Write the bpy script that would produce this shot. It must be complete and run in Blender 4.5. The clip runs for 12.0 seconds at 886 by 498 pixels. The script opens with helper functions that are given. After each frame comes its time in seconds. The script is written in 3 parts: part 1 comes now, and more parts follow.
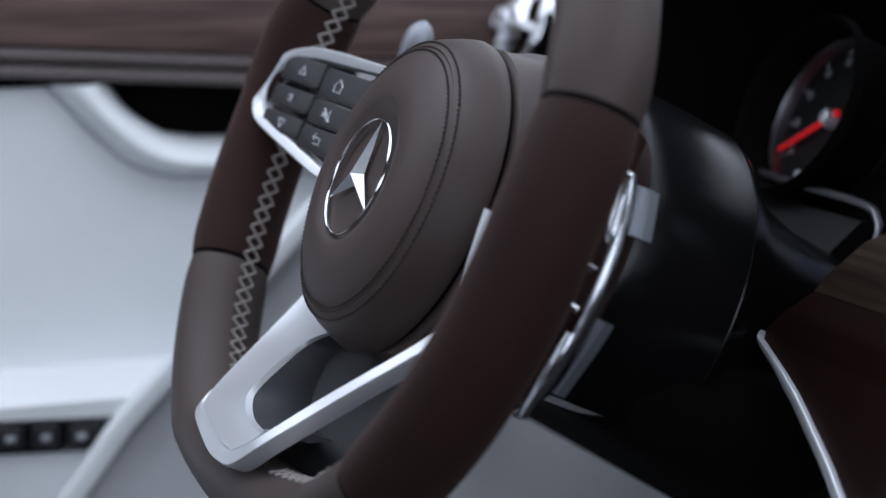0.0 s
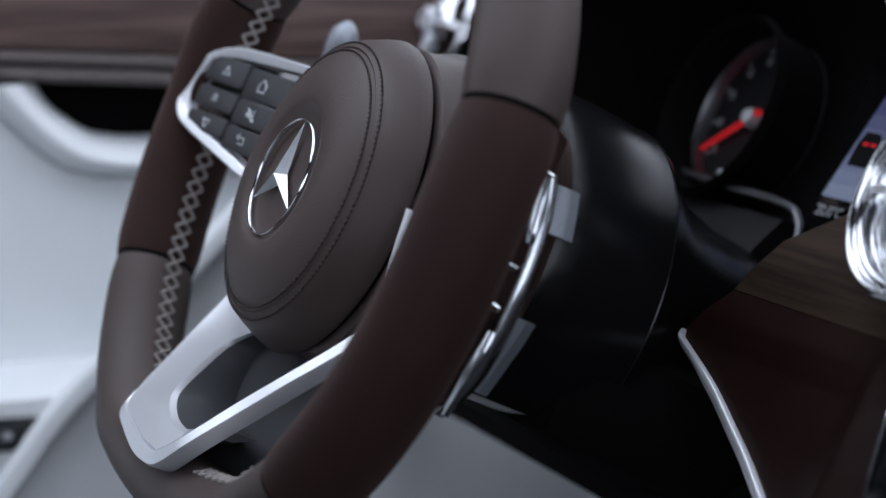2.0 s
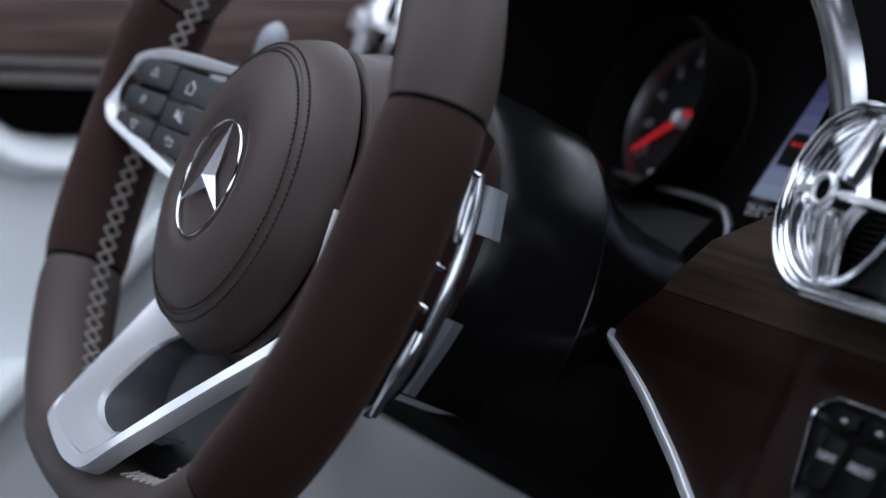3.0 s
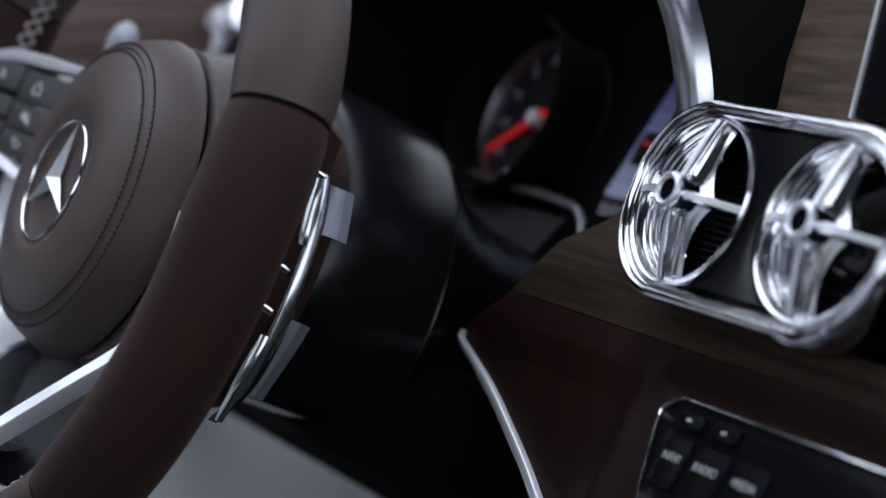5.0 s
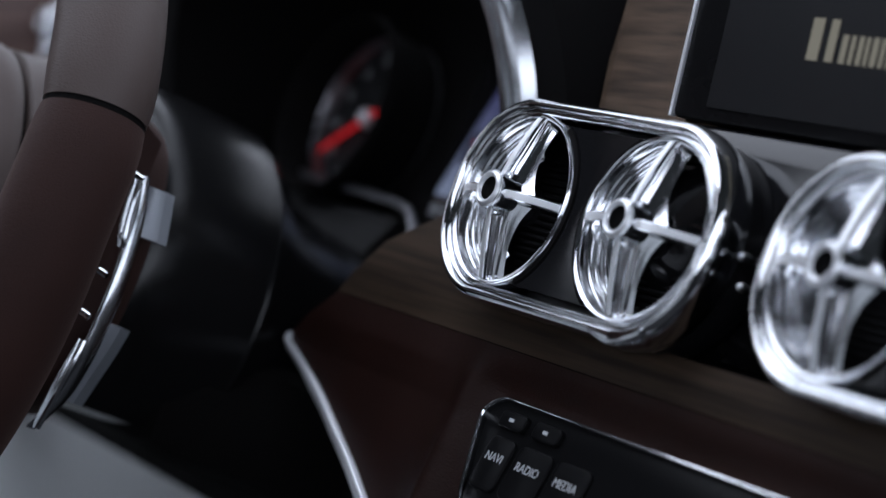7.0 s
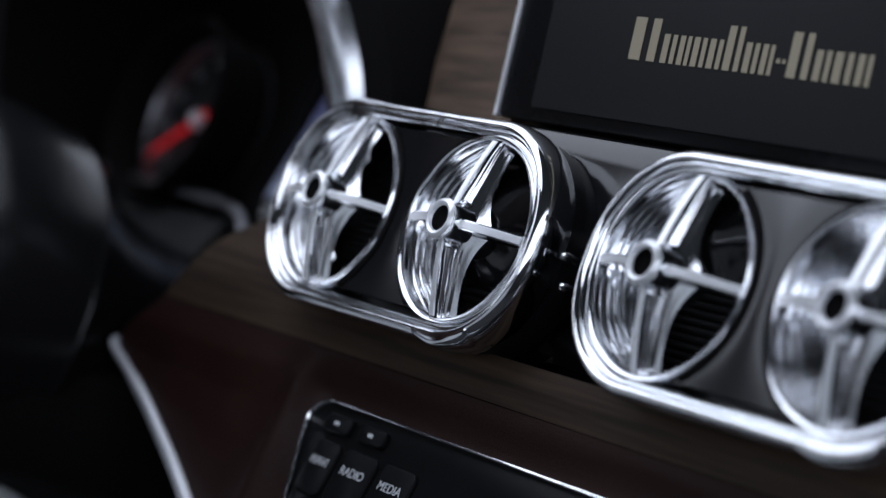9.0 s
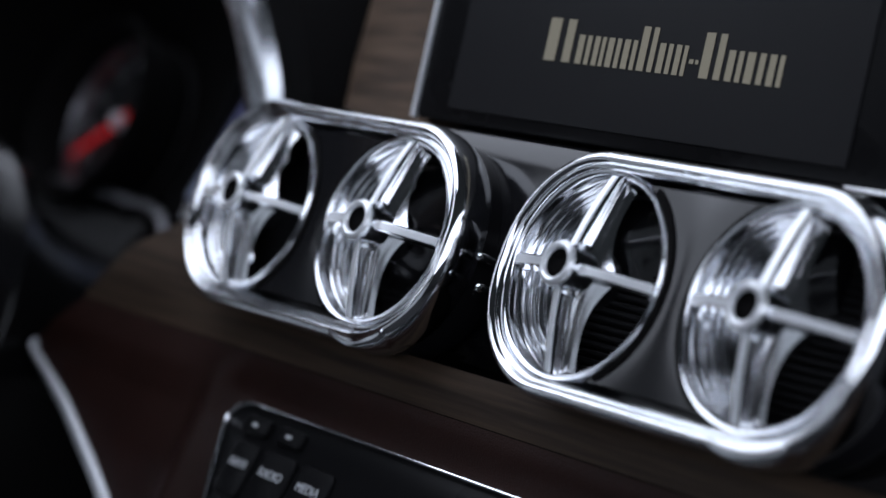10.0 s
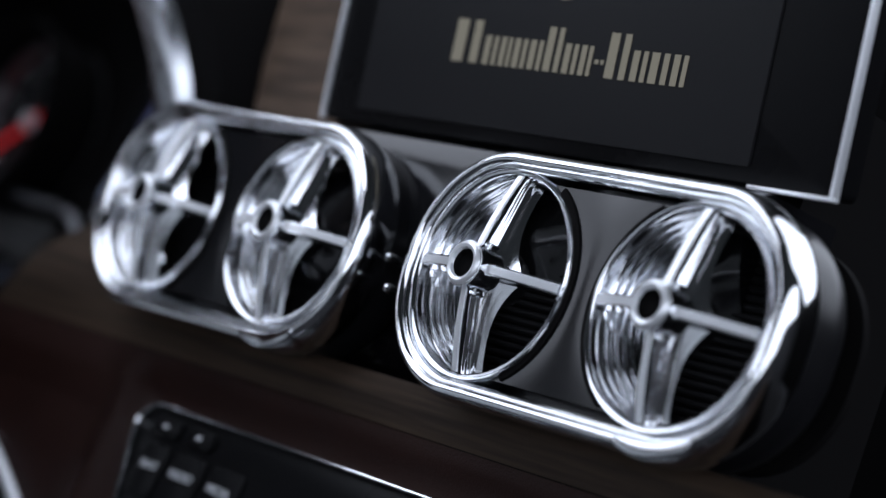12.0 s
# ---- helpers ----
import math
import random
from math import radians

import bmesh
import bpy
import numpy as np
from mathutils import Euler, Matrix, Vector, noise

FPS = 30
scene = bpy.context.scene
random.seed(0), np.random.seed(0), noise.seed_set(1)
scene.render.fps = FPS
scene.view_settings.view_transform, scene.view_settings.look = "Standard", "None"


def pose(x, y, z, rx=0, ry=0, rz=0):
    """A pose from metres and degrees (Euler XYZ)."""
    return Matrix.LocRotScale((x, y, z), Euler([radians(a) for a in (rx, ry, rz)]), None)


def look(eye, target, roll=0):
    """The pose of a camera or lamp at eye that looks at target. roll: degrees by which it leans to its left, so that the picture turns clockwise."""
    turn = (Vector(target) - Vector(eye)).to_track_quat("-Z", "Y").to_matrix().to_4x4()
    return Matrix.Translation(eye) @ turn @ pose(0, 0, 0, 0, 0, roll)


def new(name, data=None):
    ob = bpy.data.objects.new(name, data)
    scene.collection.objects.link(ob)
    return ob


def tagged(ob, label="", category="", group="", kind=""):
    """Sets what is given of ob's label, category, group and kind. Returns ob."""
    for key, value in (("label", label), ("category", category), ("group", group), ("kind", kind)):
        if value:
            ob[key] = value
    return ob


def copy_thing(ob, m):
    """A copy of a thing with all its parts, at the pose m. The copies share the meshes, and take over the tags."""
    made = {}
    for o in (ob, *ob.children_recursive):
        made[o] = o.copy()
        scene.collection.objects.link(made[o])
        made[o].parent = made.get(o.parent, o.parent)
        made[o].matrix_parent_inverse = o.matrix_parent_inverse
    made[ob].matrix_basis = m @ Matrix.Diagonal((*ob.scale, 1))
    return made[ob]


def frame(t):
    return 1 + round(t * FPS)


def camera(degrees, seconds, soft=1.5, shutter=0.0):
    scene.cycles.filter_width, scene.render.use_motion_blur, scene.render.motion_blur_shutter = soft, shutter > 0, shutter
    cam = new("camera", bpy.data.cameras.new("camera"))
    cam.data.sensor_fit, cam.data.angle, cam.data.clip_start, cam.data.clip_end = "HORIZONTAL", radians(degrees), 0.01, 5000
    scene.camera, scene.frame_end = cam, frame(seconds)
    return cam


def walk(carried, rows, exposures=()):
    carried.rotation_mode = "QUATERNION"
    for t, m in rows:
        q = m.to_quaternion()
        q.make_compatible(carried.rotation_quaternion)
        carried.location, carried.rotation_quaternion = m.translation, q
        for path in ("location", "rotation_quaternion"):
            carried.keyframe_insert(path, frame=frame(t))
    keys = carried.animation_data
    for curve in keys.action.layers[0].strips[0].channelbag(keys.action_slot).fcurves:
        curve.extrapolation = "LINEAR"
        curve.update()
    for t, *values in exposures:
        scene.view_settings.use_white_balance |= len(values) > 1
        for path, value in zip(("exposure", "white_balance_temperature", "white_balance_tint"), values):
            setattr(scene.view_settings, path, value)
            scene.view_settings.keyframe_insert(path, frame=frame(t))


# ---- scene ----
cam = camera(22.23, 12.0)
# seconds, x, y, z, turn about x, y, z
ROWS = [
    (0.0, 0.9700, -0.3529, 1.1452, 80.06, 0.00, 67.90),
    (0.5, 0.9706, -0.3526, 1.1454, 80.06, -0.01, 67.80),
    (1.0, 0.9722, -0.3522, 1.1457, 80.05, -0.04, 67.42),
    (1.5, 0.9750, -0.3507, 1.1466, 80.02, -0.09, 66.94),
    (2.0, 0.9766, -0.3499, 1.1474, 79.98, -0.14, 66.24),
    (2.5, 0.9776, -0.3480, 1.1464, 80.06, -0.17, 65.55),
    (3.0, 0.9778, -0.3438, 1.1452, 80.11, -0.20, 64.75),
    (5.0, 0.9784, -0.3272, 1.1454, 80.08, -0.37, 61.75),
    (5.5, 0.9794, -0.3224, 1.1451, 80.10, -0.38, 60.93),
    (6.0, 0.9799, -0.3178, 1.1447, 80.12, -0.39, 60.07),
    (6.5, 0.9801, -0.3136, 1.1441, 80.15, -0.43, 59.12),
    (7.0, 0.9786, -0.3090, 1.1430, 80.18, -0.49, 58.18),
    (9.0, 0.9788, -0.2952, 1.1400, 80.37, -0.86, 54.50),
    (9.5, 0.9806, -0.2929, 1.1402, 80.38, -0.90, 53.63),
    (10.0, 0.9833, -0.2908, 1.1405, 80.40, -0.88, 52.80),
    (10.5, 0.9855, -0.2892, 1.1413, 80.37, -0.84, 52.00),
    (11.0, 0.9868, -0.2882, 1.1421, 80.33, -0.80, 51.33),
    (11.5, 0.9876, -0.2876, 1.1423, 80.33, -0.82, 51.06),
    (12.0, 0.9883, -0.2880, 1.1423, 80.34, -0.84, 50.82),
]
walk(cam, [(t, pose(x, y, z, rx, ry, rz)) for t, x, y, z, rx, ry, rz in ROWS])
cam.data.dof.use_dof = True
cam.data.dof.aperture_fstop = 5.2

# ---- world and lights ----
world = bpy.data.worlds.new("studio")
scene.world = world
world.use_nodes = True
world.node_tree.nodes["Background"].inputs["Color"].default_value = (0.75, 0.87, 1.0, 1)
world.node_tree.nodes["Background"].inputs["Strength"].default_value = 0.018
scene.view_settings.exposure = 0.0


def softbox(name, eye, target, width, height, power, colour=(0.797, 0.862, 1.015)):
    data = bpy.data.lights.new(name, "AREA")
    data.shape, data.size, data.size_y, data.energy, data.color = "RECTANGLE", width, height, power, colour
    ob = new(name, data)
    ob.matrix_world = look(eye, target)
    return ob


# Unseen softboxes, added round the cabin and placed to shape the chrome reflections
softbox("overhead_softbox", (-0.16, -0.06, 1.66), (-0.2, 0.03, 0.9), 1.1, 0.75, 7.7)
softbox("front_softbox", (0.0, 0.92, 1.57), (0.1, 0.1, 1.05), 2.7, 1.08, 21.0)
softbox("driver_side_softbox", (-0.68, -0.95, 1.65), (0.3, -0.1, 1.05), 0.72, 0.55, 2.8)
softbox("passenger_side_softbox", (1.68, -0.15, 1.48), (0.0, 0.1, 1.0), 2.8, 0.62, 15.2)
softbox("rear_softbox", (0.7, -1.7, 1.7), (0.2, 0.2, 1.0), 1.6, 0.5, 2.4)

# ---- materials ----


def material(name, colour, rough=0.5, metal=0.0, grain=0.0, scale=300.0, spread=0.12, coat=0.0, weave=None, spec=0.5):
    m = bpy.data.materials.new(name)
    m.use_nodes = True
    n, links = m.node_tree.nodes, m.node_tree.links
    b = n["Principled BSDF"]
    b.inputs["Metallic"].default_value = metal
    b.inputs["Coat Weight"].default_value = coat
    b.inputs["Coat Roughness"].default_value = 0.04
    b.inputs["Specular IOR Level"].default_value = spec
    place = n.new("ShaderNodeTexCoord")
    broad = n.new("ShaderNodeTexNoise")
    broad.inputs["Scale"].default_value = 14
    broad.inputs["Detail"].default_value = 5
    links.new(place.outputs["Object"], broad.inputs["Vector"])
    ramp = n.new("ShaderNodeMixRGB")
    ramp.inputs[1].default_value = (*[c * (1 - spread) for c in colour], 1)
    ramp.inputs[2].default_value = (*[min(1, c * (1 + spread)) for c in colour], 1)
    links.new(broad.outputs["Fac"], ramp.inputs[0])
    links.new(ramp.outputs[0], b.inputs["Base Color"])
    gloss = n.new("ShaderNodeMapRange")
    gloss.inputs["To Min"].default_value, gloss.inputs["To Max"].default_value = rough * 0.85, min(1, rough * 1.15)
    links.new(broad.outputs["Fac"], gloss.inputs["Value"])
    links.new(gloss.outputs["Result"], b.inputs["Roughness"])
    if grain:
        fine = n.new("ShaderNodeTexVoronoi" if weave == "pores" else "ShaderNodeTexNoise")
        fine.inputs["Scale"].default_value = scale
        links.new(place.outputs["Object"], fine.inputs["Vector"])
        bump = n.new("ShaderNodeBump")
        bump.inputs["Strength"].default_value = grain
        bump.inputs["Distance"].default_value = 0.0006
        links.new(fine.outputs[0], bump.inputs["Height"])
        links.new(bump.outputs["Normal"], b.inputs["Normal"])
    return m


def wood(name, dark, light, rough, along=(5, 110, 110)):
    m = material(name, dark, rough, spec=0.2)
    n, links = m.node_tree.nodes, m.node_tree.links
    b = n["Principled BSDF"]
    place = n.new("ShaderNodeTexCoord")
    squash = n.new("ShaderNodeMapping")
    squash.inputs["Scale"].default_value = along
    grain = n.new("ShaderNodeTexNoise")
    grain.inputs["Scale"].default_value, grain.inputs["Detail"].default_value = 2.2, 7
    ramp = n.new("ShaderNodeValToRGB")
    ramp.color_ramp.elements[0].position, ramp.color_ramp.elements[0].color = 0.3, (*dark, 1)
    ramp.color_ramp.elements[1].position, ramp.color_ramp.elements[1].color = 0.72, (*light, 1)
    bump = n.new("ShaderNodeBump")
    bump.inputs["Strength"].default_value, bump.inputs["Distance"].default_value = 0.25, 0.0004
    links.new(place.outputs["Object"], squash.inputs["Vector"])
    links.new(squash.outputs[0], grain.inputs["Vector"])
    links.new(grain.outputs["Fac"], ramp.inputs[0])
    links.new(ramp.outputs[0], b.inputs["Base Color"])
    links.new(grain.outputs["Fac"], bump.inputs["Height"])
    links.new(bump.outputs["Normal"], b.inputs["Normal"])
    return m


def glow(name, colour, strength):
    m = bpy.data.materials.new(name)
    m.use_nodes = True
    b = m.node_tree.nodes["Principled BSDF"]
    b.inputs["Base Color"].default_value = (0.01, 0.01, 0.01, 1)
    b.inputs["Emission Color"].default_value = (*colour, 1)
    b.inputs["Emission Strength"].default_value = strength
    b.inputs["Specular IOR Level"].default_value = 0.12
    return m


LEATHER = material("brown_leather", (0.063, 0.045, 0.04), 0.52, grain=0.14, scale=1100, weave="pores", spec=0.4)
SUEDE = material("brown_suede", (0.0255, 0.0098, 0.0075), 0.74, grain=0.4, scale=1500, spread=0.6, spec=0.24)
SUEDE.node_tree.nodes["Principled BSDF"].inputs["Sheen Weight"].default_value = 0.12
SUEDE.node_tree.nodes["Principled BSDF"].inputs["Sheen Tint"].default_value = (0.75, 0.55, 0.5, 1)
THREAD = material("grey_thread", (0.31, 0.285, 0.265), 0.75, grain=0.4, scale=2500)
PIPING = material("brown_piping", (0.25, 0.215, 0.205), 0.7, grain=0.4, scale=2500)
DARK_THREAD = material("dark_thread", (0.038, 0.028, 0.024), 0.8)
SATIN = material("satin_silver", (0.82, 0.84, 0.87), 0.36, 0.6, grain=0.06, scale=1800, spread=0.03)
CHROME = material("chrome", (0.77, 0.785, 0.805), 0.09, 1.0, spread=0.02)
PIANO = material("piano_black", (0.008, 0.008, 0.009), 0.08, coat=1.0)
SHINE = material("shiny_black", (0.005, 0.005, 0.0055), 0.28, spec=0.05)
RAIL = material("dull_rail", (0.22, 0.22, 0.235), 0.38, 1.0, spread=0.05)
STEEL = material("dark_steel", (0.55, 0.57, 0.6), 0.24, 1.0, spread=0.04)
COLLAR = material("gloss_collar", (0.006, 0.006, 0.007), 0.3, spec=0.4)
PLATE = material("grey_plate", (0.27, 0.29, 0.32), 0.42, 0.5, grain=0.1, scale=1500)
COLUMN = material("column_plastic", (0.006, 0.006, 0.0065), 0.22, grain=0.05, scale=1600, weave="pores", spec=0.26)
INSERT = material("gloss_insert", (0.007, 0.007, 0.008), 0.12, spec=0.42)
BOWL = material("polished_chrome", (0.77, 0.785, 0.81), 0.13, 1.0, spread=0.02)
PLASTIC = material("black_plastic", (0.008, 0.008, 0.0085), 0.34, grain=0.2, scale=1600, weave="pores", spec=0.35)
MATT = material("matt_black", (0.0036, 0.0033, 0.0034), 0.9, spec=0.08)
KEYCAP = material("charcoal_key", (0.02, 0.0205, 0.023), 0.42, grain=0.15, scale=2000)
WHITE = material("white_leather", (0.86, 0.89, 0.9), 0.45, grain=0.25, scale=700, weave="pores", spread=0.05)
WALNUT = wood("walnut", (0.033, 0.022, 0.0155), (0.108, 0.073, 0.05), 0.5)
BROWN_WOOD = wood("brown_wood", (0.032, 0.018, 0.0155), (0.115, 0.072, 0.062), 0.45, (90, 4, 90))
BROWN = material("brown_panel", (0.029, 0.0108, 0.0082), 0.46, grain=0.4, scale=1300, spread=0.55, spec=0.2)
PRINT = material("light_print", (0.5, 0.52, 0.54), 0.5)
FAINT = material("faint_print", (0.16, 0.165, 0.17), 0.5)
DUCT = material("gloss_duct", (0.014, 0.014, 0.015), 0.55, spec=0.05)
DIAL = material("dial_face", (0.007, 0.007, 0.008), 0.6, spec=0.12)
RED = glow("needle_red", (0.9, 0.02, 0.03), 0.4)
SCREEN_DARK = glow("display_grey", (0.05, 0.055, 0.065), 0.05)
SCREEN_DARK.node_tree.nodes["Principled BSDF"].inputs["Specular IOR Level"].default_value = 0.13
SCREEN_DARK.node_tree.nodes["Principled BSDF"].inputs["Base Color"].default_value = (0.004, 0.004, 0.005, 1)
LETTER = glow("display_letter", (0.5, 0.48, 0.4), 0.32)
BACKING = material("grey_backing", (0.04, 0.042, 0.046), 0.5, grain=0.15, scale=1500, spec=0.3)
LINING = material("grey_lining", (0.03, 0.03, 0.032), 0.9, grain=0.3)

# ---- building helpers ----


def mesh(bm, name, smooth=True, angle=40):
    bmesh.ops.recalc_face_normals(bm, faces=bm.faces)
    me = bpy.data.meshes.new(name)
    bm.to_mesh(me)
    bm.free()
    if smooth:
        for p in me.polygons:
            p.use_smooth = True
        me.set_sharp_from_angle(angle=radians(angle))
    return me


def part(name, bm, mat, parent=None, label="", angle=40):
    me = mesh(bm, name, True, angle)
    me.materials.append(mat)
    ob = new(name, me)
    ob.parent = parent
    return tagged(ob, label)


def thing(name, m, label, category, group="", kind=""):
    ob = new(name)
    ob.empty_display_size = 0.02
    ob.matrix_world = m
    return tagged(ob, label, category, group, kind)


def loft(bm, rings, closed_ring=True, closed_path=False, caps=True):
    """Skin a row of rings that have the same number of points."""
    vs = [[bm.verts.new(p) for p in ring] for ring in rings]
    n = len(vs[0])
    for i in range(len(vs) if closed_path else len(vs) - 1):
        a, b = vs[i], vs[(i + 1) % len(vs)]
        for j in range(n if closed_ring else n - 1):
            bm.faces.new((a[j], a[(j + 1) % n], b[(j + 1) % n], b[j]))
    if caps and closed_ring and not closed_path:
        bm.faces.new(vs[0][::-1])
        bm.faces.new(vs[-1])
    return bm


def lathe(profile, seg=64, bm=None, centre=(0, 0), a0=0, a1=360, caps=False):
    """Turn a profile of (radius, height) about local z."""
    bm = bm or bmesh.new()
    full = a1 - a0 == 360
    steps = [radians(a0 + (a1 - a0) * k / seg) for k in range(seg if full else seg + 1)]
    rings = [[(centre[0] + r * math.cos(a), centre[1] + r * math.sin(a), h) for r, h in profile] for a in steps]
    return loft(bm, rings, closed_ring=False, closed_path=full, caps=caps)


def rounded(hw, hh, r, n=8, cx=0.0, cy=0.0):
    """Outline of a rounded rectangle."""
    out = []
    for sx, sy, a in ((1, 1, 0), (-1, 1, 90), (-1, -1, 180), (1, -1, 270)):
        for k in range(n + 1):
            t = radians(a + 90 * k / n)
            out.append((cx + sx * (hw - r) + r * math.cos(t), cy + sy * (hh - r) + r * math.sin(t)))
    return out


def inset(outline, d):
    """Offset a convex outline inwards by d (outwards when negative)."""
    n, out = len(outline), []
    for i in range(n):
        p, q, r = Vector(outline[i - 1]), Vector(outline[i]), Vector(outline[(i + 1) % n])
        e = ((q - p).normalized() + (r - q).normalized()).normalized()
        out.append((q.x - e.y * d, q.y + e.x * d))
    return out


def slab(outline, z0, z1, bevel=0.001, bm=None, dish=0.0):
    """Prism on a counter-clockwise outline with rounded upper edges."""
    bm = bm or bmesh.new()
    rings = [[(x, y, z0) for x, y in outline]]
    for k in range(4):
        t = radians(30 * k)
        ring = inset(outline, bevel * (1 - math.cos(t)))
        rings.append([(x, y, z1 - bevel + bevel * math.sin(t)) for x, y in ring])
    if dish:
        rings.append([(x, y, z1 - dish) for x, y in inset(outline, bevel * 2.5)])
    return loft(bm, rings)


def frame_ring(outline, section, bm=None):
    """Sweep a section of (inset, height) round an outline."""
    bm = bm or bmesh.new()
    rings = [[(x, y, h) for x, y in inset(outline, d)] for d, h in section]
    return loft(bm, rings, closed_ring=True, closed_path=True)


def box(bm, x0, x1, y0, y1, z0, z1, bevel=0.0):
    made = bmesh.ops.create_cube(bm, size=1)["verts"]
    bmesh.ops.scale(bm, vec=(x1 - x0, y1 - y0, z1 - z0), verts=made)
    bmesh.ops.translate(bm, vec=((x0 + x1) / 2, (y0 + y1) / 2, (z0 + z1) / 2), verts=made)
    if bevel:
        edges = list({e for v in made for e in v.link_edges})
        bmesh.ops.bevel(bm, geom=edges, offset=bevel, segments=2, affect="EDGES", profile=0.5)
    return bm


def wire(bm, points, radius, seg=8, closed=False, flat=1.0, up=(0, 0, 1)):
    """A round bar along points; radius may be a list."""
    pts, rings = [Vector(p) for p in points], []
    for i, p in enumerate(pts):
        a = pts[i - 1] if i or closed else p
        b = pts[(i + 1) % len(pts)] if i < len(pts) - 1 or closed else p
        t = (b - a).normalized()
        x = t.cross(Vector(up))
        x = x.normalized() if x.length > 1e-5 else Vector((1, 0, 0))
        y = x.cross(t)
        r = radius[i] if isinstance(radius, (list, tuple)) else radius
        rings.append([p + x * r * math.cos(k * math.tau / seg) + y * r * flat * math.sin(k * math.tau / seg) for k in range(seg)])
    return loft(bm, rings, closed_path=closed)


def flatten(bm, floor, keep=0.2, roof=1.0):
    """Press what lies below floor or above roof back towards it."""
    for v in bm.verts:
        if v.co.y > roof:
            v.co.y = roof + keep * (v.co.y - roof)
        if v.co.y < floor:
            v.co.y = floor + keep * (v.co.y - floor)
    return bm


def squeeze(bm, start, limit):
    """Round a turned part off above and below, so that it gets wider than high."""
    span = limit - start
    for v in bm.verts:
        if abs(v.co.y) > start:
            v.co.y = math.copysign(start + span * (1 - math.exp((start - abs(v.co.y)) / span)), v.co.y)
    return bm


def smooth_path(points, n=8):
    """Points on a smooth line through the given ones."""
    p = [Vector(q) for q in points]
    p = [2 * p[0] - p[1], *p, 2 * p[-1] - p[-2]]
    out = []
    for i in range(1, len(p) - 2):
        for k in range(n):
            t = k / n
            out.append(0.5 * (2 * p[i] + (p[i + 1] - p[i - 1]) * t + (2 * p[i - 1] - 5 * p[i] + 4 * p[i + 1] - p[i + 2]) * t * t + (3 * p[i] - p[i - 1] - 3 * p[i + 1] + p[i + 2]) * t ** 3))
    return out + [p[-2]]


def lettering(name, words, size, mat, parent, m, label=""):
    data = bpy.data.curves.new(name, "FONT")
    data.body, data.size, data.align_x, data.align_y, data.extrude = words, size, "CENTER", "CENTER", 0.0001
    data.materials.append(mat)
    ob = new(name, data)
    ob.parent, ob.matrix_basis = parent, m
    return tagged(ob, label)


# ---- setting: the cabin's shell ----


def wall(name, x0, x1, y0, y1, z0, z1, mat, origin=None):
    bm = box(bmesh.new(), x0, x1, y0, y1, z0, z1)
    if origin:
        bmesh.ops.translate(bm, vec=[-c for c in origin], verts=bm.verts)
    ob = part(name, bm, mat)
    if origin:
        ob.location = origin
    return tagged(ob, kind="structure")


wall("floor", -0.8, 1.7, -1.8, 1.2, 0.25, 0.3, LINING)
# Added, unseen pillar; its origin, set off the mesh, gives the focus depth
pillar = wall("wall_focus_pillar", -0.62, -0.58, -0.85, -0.65, 0.3, 1.6, LINING, (-0.32, -0.75, 1.0))
# Unseen walls: white rear brightens the chrome's reflections, grey passenger side keeps them dark
wall("wall_rear", -0.8, 1.7, -1.85, -1.8, 0.3, 1.15, WHITE)
wall("wall_passenger", 1.7, 1.75, -1.8, 1.2, 0.3, 1.1, LINING)
wall("wall_front", -0.8, 1.7, 1.2, 1.25, 0.3, 1.1, MATT)
cam.data.dof.focus_object = pillar

# driver's door
DOOR = thing("door_1", pose(-0.42, 0, 0), "white leather car door panel with brown wood top and stitched piping", "door", kind="structure")
outer = smooth_path([(-0.0584, 1.004), (-0.0423, 0.9859), (-0.0213, 0.9639), (-0.0001, 0.9484), (0.0234, 0.9413), (0.05, 0.9395), (0.3, 0.931)], 8)
inner = smooth_path([(-0.0133, 1.004), (-0.005, 0.99), (0.0065, 0.9795), (0.024, 0.9686), (0.042, 0.965), (0.062, 0.9635), (0.3, 0.957)], 8)
outer = [Vector((p[0], p[1])) for p in outer]
inner = [Vector((p[0], p[1])) for p in inner]
line = [(-1.6, 0.3), (0.9, 0.3), (0.9, 0.93)] + [tuple(p) for p in outer[::-1]] + [(-1.6, 1.004)]
part("door_panel", loft(bmesh.new(), [[(x, y, z) for y, z in line] for x in (-0.06, 0.0)]), WHITE, DOOR, "smooth white leather panel")
rings = []
for k in range(60):
    y = -0.6 + 1.5 * k / 59
    rings.append([(x, y, z - 0.067 * (y + 0.083)) for x, z in ((-0.06, 1.027), (0.008, 1.027), (0.016, 1.031), (0.012, 1.06), (-0.012, 1.1), (-0.06, 1.12))])
part("door_top", loft(bmesh.new(), rings), BROWN_WOOD, DOOR, "brown open-grain wooden door top")
# Matt black strip stands in for the shade between wood top and panel
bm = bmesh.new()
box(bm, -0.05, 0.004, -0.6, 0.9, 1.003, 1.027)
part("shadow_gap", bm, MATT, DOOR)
for z in (1.0245, 1.0138):
    bm = bmesh.new()
    for k in range(130):
        y = -0.25 + 0.0048 * k
        q = z - 0.067 * (y + 0.083)
        wire(bm, [(0.0125, y, q - 0.004), (0.0168, y + 0.0032, q), (0.0125, y + 0.0064, q + 0.004)], [0.001, 0.0015, 0.001], 6)
    part("piping", bm, PIPING, DOOR, "grey-brown twisted piping")

